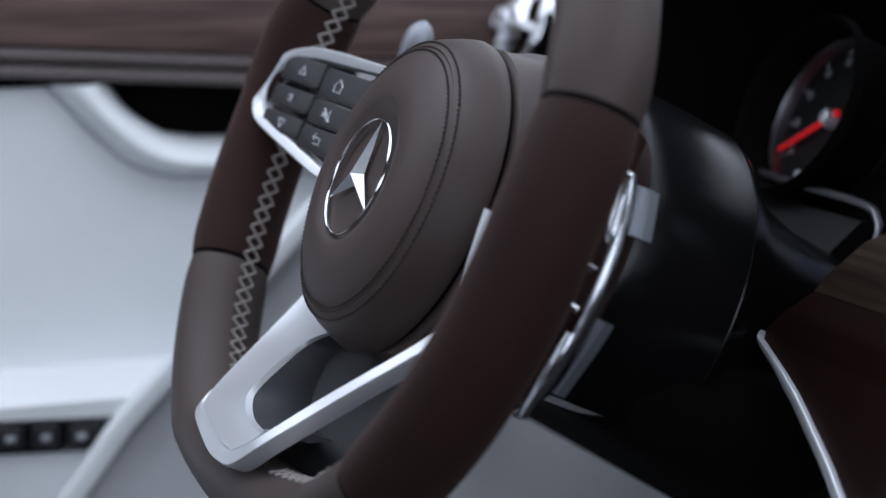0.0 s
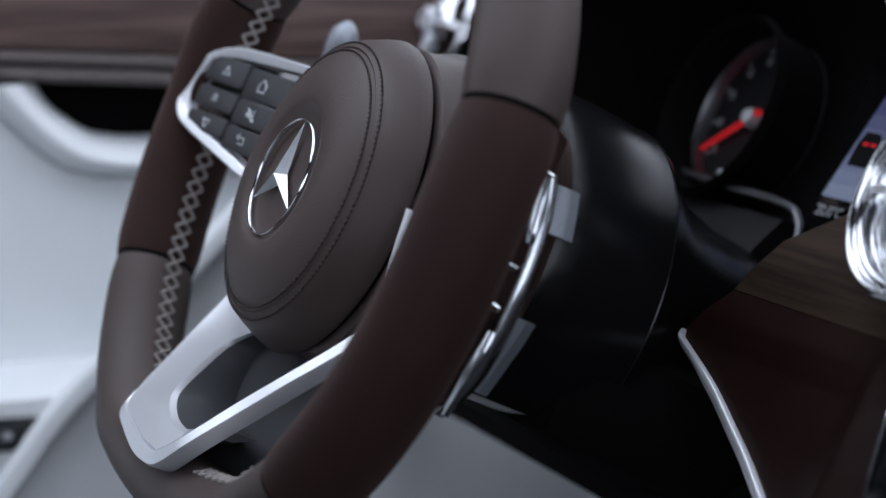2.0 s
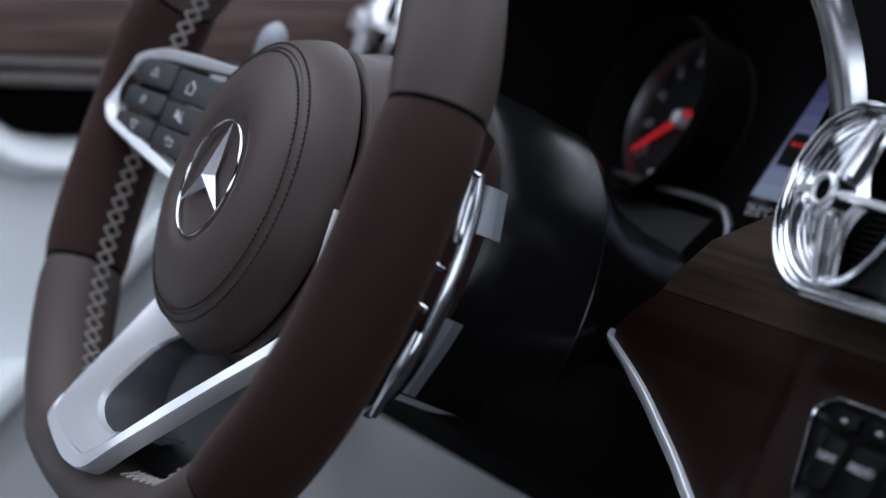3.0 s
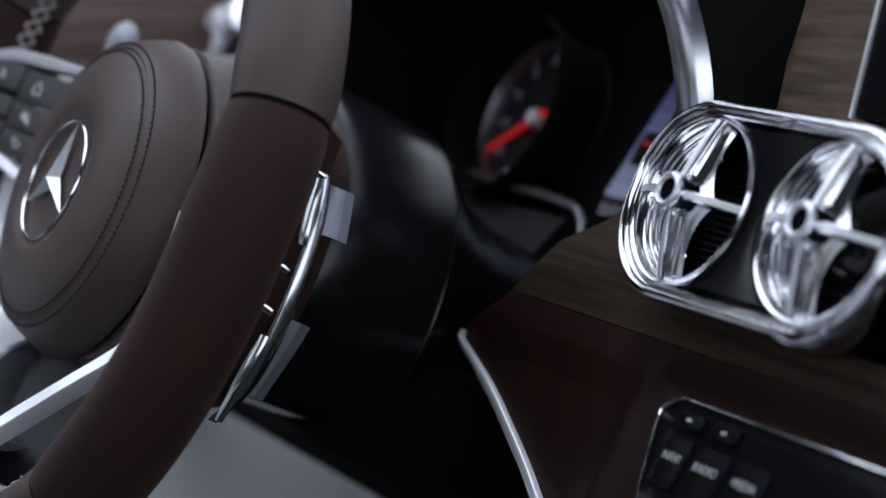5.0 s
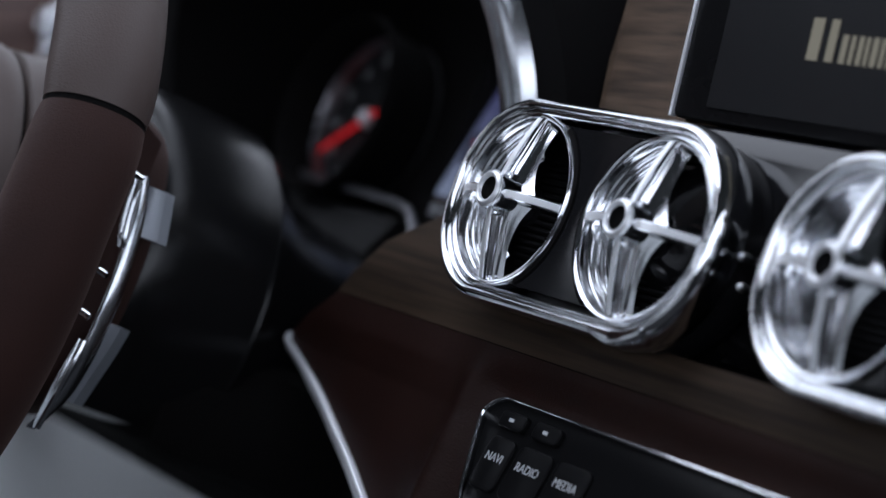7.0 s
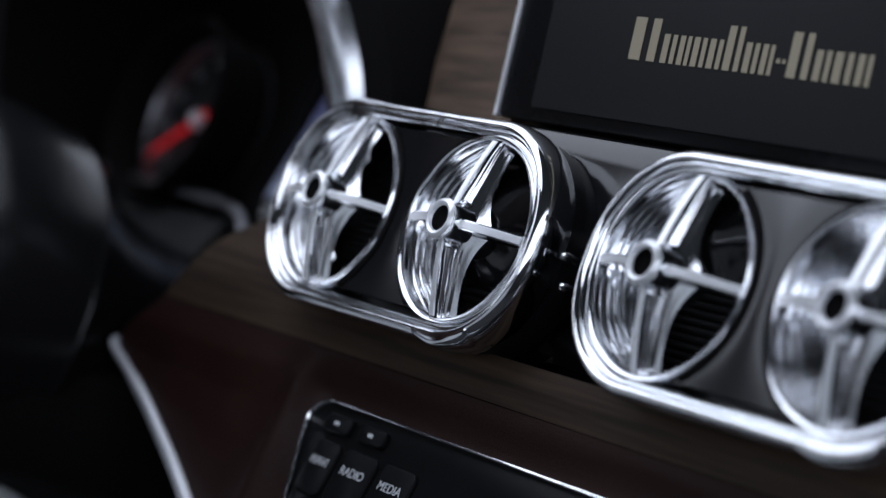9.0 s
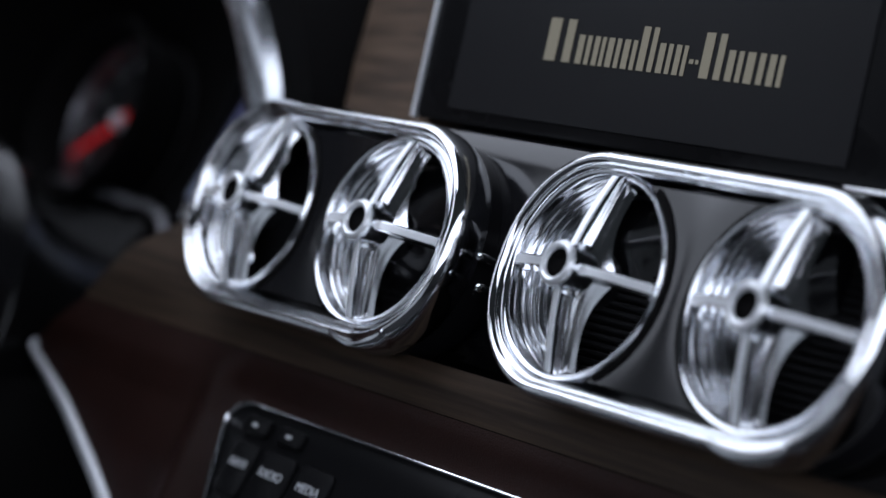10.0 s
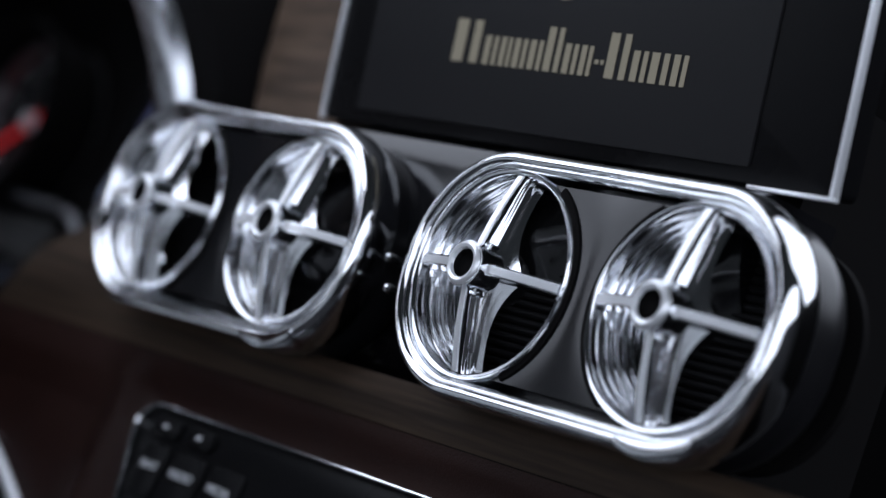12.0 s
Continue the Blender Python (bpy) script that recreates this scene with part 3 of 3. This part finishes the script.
for v in face.data.vertices:
    # the leather swells softly and then dips towards the control panel
    x, y, z = v.co
    d = math.hypot(max(0, 0.009 - x), max(0, y + 0.074, -0.125 - y))
    near = max(0, 1 - d / 0.05)
    near = near * near * (3 - 2 * near) * min(1, max(0, (-0.057 - y) / 0.014))
    level = -0.0225 - 0.194 * (y + 0.074) + 0.0068 * math.exp(-((d - 0.017) / 0.0085) ** 2)
    if z > -0.04:
        v.co.z = z + (level - z) * near
bm = bmesh.new()
upper = smooth_path([(-0.1585, -0.081, -0.0185), (-0.1576, -0.0849, -0.0185), (-0.1367, -0.0922, -0.0185), (-0.1152, -0.101, -0.0185), (-0.0921, -0.1129, -0.0185), (-0.072, -0.1239, -0.019), (-0.055, -0.1349, -0.02), (-0.02, -0.158, -0.024), (0.03, -0.193, -0.03)], 6)
rings = []
for k, u in enumerate(upper):
    w = 0.0006 + 0.0046 * min(1, k / 16) ** 0.8
    v = u + Vector((-0.48 * w, -0.88 * w, -0.001))
    rings.append([u + Vector((0, 0, -0.008)), u.copy(), u * 0.9 + v * 0.1 + Vector((0, 0, 0.0006)), u * 0.4 + v * 0.6 + Vector((0, 0, 0.0008)), v.copy(), v + Vector((0.0003, 0.0005, -0.008))])
part("edge_strip", loft(bm, rings), SATIN, dash, "satin silver edge strip", 60)
bm = bmesh.new()
box(bm, -0.03, 0.27, -0.06, 0.09, -0.12, -0.052)
part("core", bm, MATT, dash)
bm = bmesh.new()
box(bm, -0.335, 0.75, -0.5, -0.09, -0.3, -0.12, 0.01)
part("knee_panel", bm, MATT, dash, "black knee panel")
bm = bmesh.new()
box(bm, -0.62, -0.02, 0.0, 0.045, -0.03, 0.0, 0.01)
bolster = part("knee_bolster", bm, MATT, dash, "black padded knee bolster")
bolster.matrix_basis = DASH.inverted() @ pose(0.2, 0.19, 0.806, 90)

# control panel in a soft hollow
PANEL = DASH @ pose(0, -0.074, -0.017, -11)
panel = thing("control_panel", PANEL, "piano black control panel with chrome edge and labelled keys", "control panel")
outline = rounded(0.19, 0.026, 0.0145, 20, 0.199, -0.026)
outline = [(x + (0.4 * max(0, -y - 0.008) if x < 0.1 else 0), y) for x, y in outline]
part("chrome_edge", frame_ring(outline, [(0, -0.012), (0, -0.0006), (0.0004, 0.0), (0.0009, 0.0001), (0.0013, -0.0004), (0.0015, -0.0012), (0.0015, -0.012)]), CHROME, panel, "silver edge")
part("face", slab(inset(outline, 0.0009), -0.012, -0.003, 0.0008), SHINE, panel)
for word, x, w in (("NAVI", 0.0315, 0.0085), ("RADIO", 0.054, 0.0112), ("MEDIA", 0.079, 0.0112)):
    key = part("key", slab(rounded(w, 0.0112, 0.0035, 6, x, -0.0268), -0.006, -0.0016, 0.0008), SHINE, panel)
    lettering("caption", word, 0.005, PRINT, key, Matrix.Translation((x, -0.0245, -0.0013)))
for x in (0.031, 0.054):
    key = part("key", slab(rounded(0.0085, 0.0035, 0.002, 5, x, -0.0085), -0.006, -0.0008, 0.0008), SHINE, panel)
    bm = bmesh.new()
    box(bm, x - 0.0018, x + 0.0012, -0.0092, -0.0078, -0.0008, -0.0005)
    part("symbol", bm, PRINT, key)

# piano black band behind the vents
bm = bmesh.new()
rings = []
for x in np.linspace(0.035, 0.28, 50):
    # the fold below the flat face climbs towards the second vent
    # made-up wave: gives the reflection on the face its uneven lower edge
    f = 0.006 + 0.011 * (1 + math.tanh((x - 0.142) / 0.006)) + 0.003 * math.sin(160 * x)
    rings.append([(x, y, z) for y, z in ((-0.035, -0.06), (-0.035, -0.044), (f - 0.024, -0.033), (f - 0.014, -0.0265), (f - 0.007, -0.0228), (f, -0.0206), (f + 0.004, -0.0202), (0.036, -0.0202), (0.042, -0.0206), (0.046, -0.022), (0.048, -0.026), (0.048, -0.06))])
loft(bm, rings)
part("vent_panel", bm, INSERT, dash, "glossy piano black panel")


# Pins added to give the small bright dots beside the vent
for x, y in ((0.1236, -0.0029), (0.1346, -0.0004), (0.1393, -0.011)):
    bm = lathe([(0.0, -0.0075), (0.0013, -0.0079), (0.0019, -0.0096), (0.0018, -0.0115), (0.0016, -0.013), (0.0016, -0.03)], 20, centre=(x, y))
    part("pin", bm, CHROME, dash, "small polished pin added as a bright dot beside the vent")


# ---- air vents ----
def turned(bm, cx, degrees):
    bmesh.ops.transform(bm, matrix=Matrix.Translation((cx, 0, 0)) @ Matrix.Rotation(radians(degrees), 4, "Z"), verts=bm.verts)
    return bm


def air_vent(m, label):
    unit = thing("air_vent", m, label, "air vent", "round chrome twin air vents")
    gap, r = 0.0855, 0.0351
    shape = rounded(gap / 2 + 0.0432, 0.0432, 0.04, 36, gap / 2, -0.0003)
    section = [(0.0016, -0.0145), (0.0006, -0.0125), (0.0001, -0.0095)]
    section += [(0.0034 - 0.0034 * math.cos(radians(a)), -0.0055 + 0.0075 * math.sin(radians(a))) for a in range(0, 100, 9)]
    section += [(0.0044, 0.0016), (0.0051, 0.0006), (0.0055, -0.0004), (0.0059, 0.0002), (0.0065, 0.0006), (0.0071, 0.0002), (0.0076, -0.001), (0.0078, -0.004), (0.0078, -0.012)]
    part("bezel", frame_ring(shape, section), CHROME, unit, "polished chrome bezel", 50)
    collar = [(0.003, -0.014), (0.0022, -0.0146), (0.0018, -0.022), (0.0022, -0.027), (0.0036, -0.03), (0.007, -0.032), (0.011, -0.033), (0.011, -0.014)]
    part("barrel", frame_ring(shape, collar), COLLAR, unit, "glossy black barrel behind the bezel", 50)
    hole = [(math.cos(radians(a)), math.sin(radians(a))) for a in range(-66, 67, 6)]
    rim = r + 0.0012
    rows = []
    for x, y in hole:
        rows.append([(rim * x + (gap - 2 * rim * x) * t, rim * y, -0.002 + 0.0003 * math.sin(math.pi * t)) for t in np.linspace(0, 1, 9)])
    part("insert", loft(bmesh.new(), rows, closed_ring=False), INSERT, unit, "glossy black waisted insert")
    for cx, a0 in ((0.0, -58), (gap, 122)):
        part("insert_groove", lathe([(r + 0.0008, -0.0024), (r + 0.001, -0.0012), (r + 0.0034, -0.0012), (r + 0.0036, -0.0024)], 40, centre=(cx, 0), a0=a0, a1=a0 + 116), MATT, unit, "black groove round the outlet")
    part("back", loft(bmesh.new(), [[(x, y, z) for x, y in inset(shape, 0.006)] for z in (-0.045, -0.042)]), MATT, unit)
    for cx in (0.0, gap):
        c = (cx, 0)
        lip = [(r + 0.0016, -0.012), (r + 0.0014, -0.001), (r + 0.0006, 0.0004), (r - 0.0006, 0.0), (r - 0.001, -0.0015), (r - 0.0014, -0.0028)]
        outlet = part("outlet", lathe(lip, 96, centre=c), BOWL, unit, "polished chrome outlet", 60)
        # stepped bright bowl on one side, straight black duct on the other
        steps = [(r - 0.0012, -0.0025)]
        for k in range(7):
            q, z = r - 0.0016 - 0.00145 * k, -0.0032 - 0.002 * k
            steps += [(q, z), (q - 0.0003, z - 0.0006), (q - 0.0009, z - 0.0013), (q - 0.0013, z - 0.0016)]
        bowl = lathe(steps, 72, centre=c, a0=91, a1=269)
        for v in bowl.verts:
            x, y = v.co.x - cx, v.co.y
            rad = math.hypot(x, y)
            f = min(1, 0.1 - 1.9 * x / rad)
            k = (r - 0.0012 - (r - 0.0012 - rad) * f) / rad
            v.co = (cx + x * k, y * k, -0.0025 + (v.co.z + 0.0025) * f)
        part("bowl", bowl, BOWL, outlet, "stepped chrome bowl", 45)
        walls = [(r - 0.0012, -0.0025)] + [(r - 0.0016 - 0.0004 * (k % 2), -0.003 - 0.0011 * k) for k in range(26)]
        part("duct", lathe(walls, 56, centre=c, a0=-94, a1=94), DUCT, outlet, "black ribbed duct")
        part("duct_floor", lathe([(r - 0.0016, -0.0315), (0.0, -0.0315)], 72, centre=c), MATT, outlet)
        for k in range(21):
            y = -0.03 + 0.003 * k
            half = math.sqrt((r - 0.0018) ** 2 - y ** 2)
            arc = [(y + 0.00105 * math.cos(radians(a)), -0.0312 + 0.0014 * math.sin(radians(a))) for a in range(0, 181, 30)]
            part("slat", loft(bmesh.new(), [[(x, *p) for p in arc] for x in (cx - half, cx + half)]), DUCT, outlet)
        hub = part("hub", lathe([(0.0, 0.0075), (0.0046, 0.0075), (0.0049, 0.0113), (0.0056, 0.012), (0.0076, 0.0116), (0.008, 0.009), (0.0078, 0.004), (0.0082, 0.0), (0.009, -0.004), (0.0096, -0.008), (0.0085, -0.0105), (0.0, -0.011)], 48, centre=c), BOWL, outlet, "chrome hub")
        part("hub_ring", lathe([(0.0048, 0.0114), (0.0052, 0.0124), (0.0062, 0.0128), (0.0072, 0.0122), (0.0078, 0.011)], 48, centre=c), SATIN, hub, "bright hub ring")
        part("hub_cap", lathe([(0.0, 0.0092), (0.004, 0.0092), (0.0048, 0.009)], 32, centre=c), MATT, hub, "dark hub cap")
        for a in (0, 90, 180, 270):
            upright = a in (90, 270)
            rows, strip, n = [], [], 16
            for k in range(n + 1):
                t = k / n
                first = 0.001 if upright else 0.0066
                rad = first + (r - 0.0013 - first) * t
                hi = 0.0085 - 0.0085 * t + 0.0012 * math.sin(math.pi * t)
                deep = 0.0066 + 0.0036 * (1 - t) ** 1.6 if upright else 0.0042 + 0.003 * (1 - t) ** 2
                w = 0.0016 if upright else 0.0019
                flare = 0.0048 + 0.0085 * (1 - t) ** 4 if upright else 0.0006
                side = []
                for j in range(15):
                    q = j / 14
                    swell = 0.00034 * math.sin(q * 21 + 0.9 * math.sin(8 * t)) * 2.6 * q * (1 - q) if upright else 0.0
                    side.append((w + flare * (0.1 * q + 0.9 * q ** 2.1) + swell, hi - deep * q))
                rows.append([(rad, -x, z) for x, z in side[::-1]] + [(rad, x, z) for x, z in side])
                v = 0.0013 if upright else 0.0015
                strip.append([(max(rad, 0.0068), -v, hi - 0.0002), (max(rad, 0.0068), -v * 0.85, hi + 0.0004), (max(rad, 0.0068), v * 0.85, hi + 0.0004), (max(rad, 0.0068), v, hi - 0.0002)])
            vane = part("vane", turned(loft(bmesh.new(), rows), cx, a), BOWL, outlet, "", 50)
            part("face_strip", turned(loft(bmesh.new(), strip), cx, a), SATIN, vane, "satin silver front of the vane")
        for a in (70, 110, 250, 290):
            bm = box(bmesh.new(), 0.0075, 0.0095, -0.001, 0.001, 0.001, 0.006, 0.0004)
            part("lug", turned(bm, cx, a), CHROME, hub)
    # thumb tab that swells out of the bezel's lower corner
    rings = []
    for k in range(25):
        t = k / 24
        a = radians(-104 + 46 * t)
        p = 0.0013 * min(1, t / 0.3) * min(1, (1 - t) / 0.12) - 0.0003
        rings.append([(gap + 0.0032 + (0.04 + q) * math.cos(a), -0.0035 + (0.04 + q) * math.sin(a), z) for q, z in ((-0.003, -0.012), (p * 0.5, -0.012), (p, -0.009), (p, -0.002), (p * 0.6, 0.0008), (-0.0012, 0.0022), (-0.003, 0.0022))])
    part("thumb_tab", loft(bmesh.new(), rings), CHROME, unit, "small chrome tab below the bezel", 50)
    return unit


vent = air_vent(DASH, "polished chrome twin air vent with black insert on the walnut dashboard")
copy_thing(vent, DASH @ Matrix.Translation((0.1971, 0.0007, 0)))
copy_thing(vent, pose(-0.488, 0.255, 1.034, 66.22))

# ---- centre screen ----
SCREEN = DASH @ pose(0.041, 0.0505, -0.03, 9)
tablet = thing("centre_screen", SCREEN, "dark centre screen with thin silver edge and pale lettering", "screen")
line = rounded(0.1295, 0.075, 0.003, 4, 0.1295, 0.075)
part("casing", slab(line, -0.012, 0.0, 0.001), SHINE, tablet)
for x in (-0.0008, 0.2598):
    bm = bmesh.new()
    box(bm, x - 0.0009, x + 0.0009, 0.0, 0.15, -0.002, 0.0012, 0.0004)
    part("silver_edge", bm, SATIN, tablet, "thin silver edge")
bm = bmesh.new()
box(bm, 0.225, 0.2607, -0.0012, 0.0002, -0.002, 0.001, 0.0003)
part("silver_edge", bm, SATIN, tablet, "thin silver edge")
display = part("display", slab(rounded(0.102, 0.066, 0.001, 2, 0.122, 0.0715), -0.002, 0.0009, 0.0002), SCREEN_DARK, tablet, "dim grey display")
x = 0.07
for w, tall in ((0.0165, 1), (0.008, 0), (0.0065, 0), (0.0075, 0), (0.0075, 0), (0.009, 1), (0.0075, 0), (0.0065, 0), (0.005, -1), (0.0115, 1), (0.008, 0), (0.0095, 0), (0.0075, 0)):
    bm = bmesh.new()
    y0, y1 = (0.0325, 0.034) if tall < 0 else (0.028, 0.0385 + 0.0052 * tall)
    for a, b in ((0.0, 0.36), (0.6, 0.85)):
        box(bm, x + w * a, x + w * b, y0, y1, 0.001, 0.0013)
    part("letter_bar", bm, LETTER, display)
    x += w + 0.0008
part("badge_shape", lathe([(0.011, 0.001), (0.0118, 0.0014), (0.0126, 0.001)], 48, centre=(0.1237, 0.066)), LETTER, display)

# walnut panel beside the screen and the instrument hood
bm = bmesh.new()
rings = []
for y in np.linspace(0.03, 0.2, 12):
    l = -0.029 - 0.25 * (y - 0.04)
    rings.append([(x, y, z) for x, z in ((l, -0.075), (l, -0.052), (l + 0.002, -0.047), (l + 0.007, -0.043), (l + 0.016, -0.0405), (0.042, -0.036), (0.042, -0.075))])
part("walnut_upright", loft(bm, rings), WALNUT, dash, "walnut upright beside the screen")

hood = thing("instrument_hood", pose(0, 0.23, 0.99, 90), "black instrument hood with a satin silver arch", "instrument hood")
arch = smooth_path([(0.168, -0.02, 0), (0.167, 0.035, 0), (0.163, 0.065, 0), (0.15, 0.092, 0), (0.125, 0.118, 0), (0.08, 0.138, 0), (0.0, 0.146, 0), (-0.08, 0.142, 0)], 6)
rings = []
for k, p in enumerate(arch):
    o = Vector((p.x, p.y - 0.03, 0)).normalized()
    rings.append([p + o * a + Vector((0, 0, z)) for a, z in ((0, -0.01), (0, 0.004), (0.003, 0.007), (0.012, 0.006), (0.017, 0.001), (0.018, -0.01))])
part("silver_arch", loft(bmesh.new(), rings), STEEL, hood, "satin silver arch")
rings = []
arch += smooth_path([(-0.1, 0.138, 0), (-0.15, 0.11, 0), (-0.185, 0.05, 0), (-0.19, -0.06, 0)], 6)
for k, p in enumerate(arch):
    o = Vector((p.x, p.y - 0.03, 0)).normalized()
    rings.append([p + o * a + Vector((0, 0, z)) for a, z in ((0.001, -0.005), (0.001, -0.14), (0.06, -0.14), (0.055, -0.03), (0.035, -0.006), (0.018, -0.003))])
part("cowl", loft(bmesh.new(), rings), MATT, hood, "black leather cowl")
# Hardly seen box, added to keep the front light off the lower door
bm = bmesh.new()
box(bm, -0.42, -0.05, -0.36, 0.02, -0.6, -0.17, 0.01)
part("driver_side_blocker", bm, MATT, hood)

# ---- instruments ----
CLUSTER = pose(-0.002, 0.296, 0.964, 64.77)
cluster = thing("instrument_cluster", CLUSTER, "black instrument cluster with red-needled dial and blue display", "instrument cluster")
bm = bmesh.new()
box(bm, -0.24, 0.2, -0.06, 0.16, -0.03, -0.012)
part("housing", bm, MATT, cluster)


def gauge(cx, cy, r):
    dial = part("dial", lathe([(0.0, -0.004), (r * 0.97, -0.004)], 64, centre=(cx, cy)), DIAL, cluster, "black dial")
    part("dial_ring", lathe([(r * 0.96, -0.006), (r * 0.97, 0.002), (r, 0.004), (r * 1.03, 0.002), (r * 1.04, -0.012)], 64, centre=(cx, cy)), RAIL, dial, "dull grey ring")
    part("tube", lathe([(r * 1.04, -0.01), (r * 1.05, 0.023), (r * 1.1, 0.026), (r * 1.14, 0.02)], 64, centre=(cx, cy)), MATT, dial, "deep black tube")
    for k in range(9):
        a = radians(215 - 27 * k)
        bm = bmesh.new()
        x, y = cx + r * 0.78 * math.cos(a), cy + r * 0.78 * math.sin(a)
        box(bm, x - 0.002, x + 0.002, y - 0.0025, y + 0.0025, -0.0038, -0.0034)
        part("numeral_bar", bm, FAINT, dial)
        bm = bmesh.new()
        wire(bm, [(cx + r * q * math.cos(a), cy + r * q * math.sin(a), -0.0035) for q in (0.88, 0.95)], 0.0005, 4)
        part("tick", bm, PRINT, dial)
    for x in (-0.014, 0.012):
        bm = bmesh.new()
        box(bm, cx + x - 0.0025, cx + x + 0.0025, cy - r * 0.78, cy - r * 0.78 + 0.005, -0.0038, -0.0034)
        part("tell_tale", bm, PRINT, dial)
    bm = bmesh.new()
    wire(bm, [(cx + r * 0.3, cy - r * 0.32, -0.0034), (cx + r * 0.52, cy - r * 0.14, -0.0034)], 0.0012, 6)
    part("red_mark", bm, RED, dial, "short red mark")
    a = radians(212)
    bm = bmesh.new()
    wire(bm, [(cx - 0.008 * math.cos(a), cy - 0.008 * math.sin(a), 0.001), (cx + r * 0.93 * math.cos(a), cy + r * 0.93 * math.sin(a), 0.0)], [0.0019, 0.0012], 6)
    needle = part("needle", bm, RED, dial, "glowing red needle")
    part("cap", lathe([(0.0, 0.005), (0.004, 0.0045), (0.0055, 0.001), (0.0055, -0.003)], 24, centre=(cx, cy)), SATIN, needle)


gauge(-0.099, 0.0405, 0.047)
gauge(0.115, 0.042, 0.046)
screen = part("trip_display", slab(rounded(0.0265, 0.046, 0.002, 3, 0.016, 0.05), -0.01, -0.003, 0.0005), PIANO, cluster, "glossy black trip display")
for k in range(9):
    y0, y1 = 0.0085 + 0.008 * k, 0.0165 + 0.008 * k - 0.0002
    l0, l1 = (-0.009 + 0.024 * (y - 0.0085) / 0.072 for y in (y0, y1))
    q = k / 8
    tone = glow("display_blue", (0.28 - 0.2 * q, 0.34 - 0.26 * q, 0.52 - 0.24 * q), 0.5 - 0.2 * q)
    part("blue_field", slab([(l0, y0), (0.036 - 0.010 * q, y0), (0.036 - 0.010 * q, y1), (l1, y1)], -0.0032, -0.0022, 0.00005), tone, screen, "blue lit field")
part("dark_shape", slab([(0.002, 0.027), (0.024, 0.027), (0.024, 0.04), (0.02, 0.046), (0.008, 0.046), (0.004, 0.039)], -0.0022, -0.0018, 0.0002), DIAL, screen, "dark vehicle outline on the display")
for x in (0.009, 0.016):
    bm = bmesh.new()
    box(bm, x, x + 0.0045, 0.0385, 0.0405, -0.0018, -0.0014)
    part("red_dash", bm, RED, screen, "short red dash")
lettering("readout", "20.0°C", 0.0085, PRINT, screen, Matrix.Translation((0.0035, 0.0005, -0.0022)))
bm = bmesh.new()
wire(bm, smooth_path([(-0.17, 0.001, 0.008), (-0.1, -0.001, 0.01), (-0.02, -0.003, 0.011), (-0.001, -0.009, 0.011), (0.006, -0.02, 0.011), (0.008, -0.05, 0.011)], 6), 0.0024, 10)
part("lower_rail", bm, RAIL, cluster, "dull silver rail below the dials")
bm = bmesh.new()
loft(bm, [[(x, y, z) for y, z in ((-0.008, -0.012), (-0.012, 0.012), (-0.05, 0.03), (-0.12, 0.03), (-0.12, -0.012))] for x in (-0.24, -0.012)])
part("lower_cowl", bm, PLASTIC, cluster)
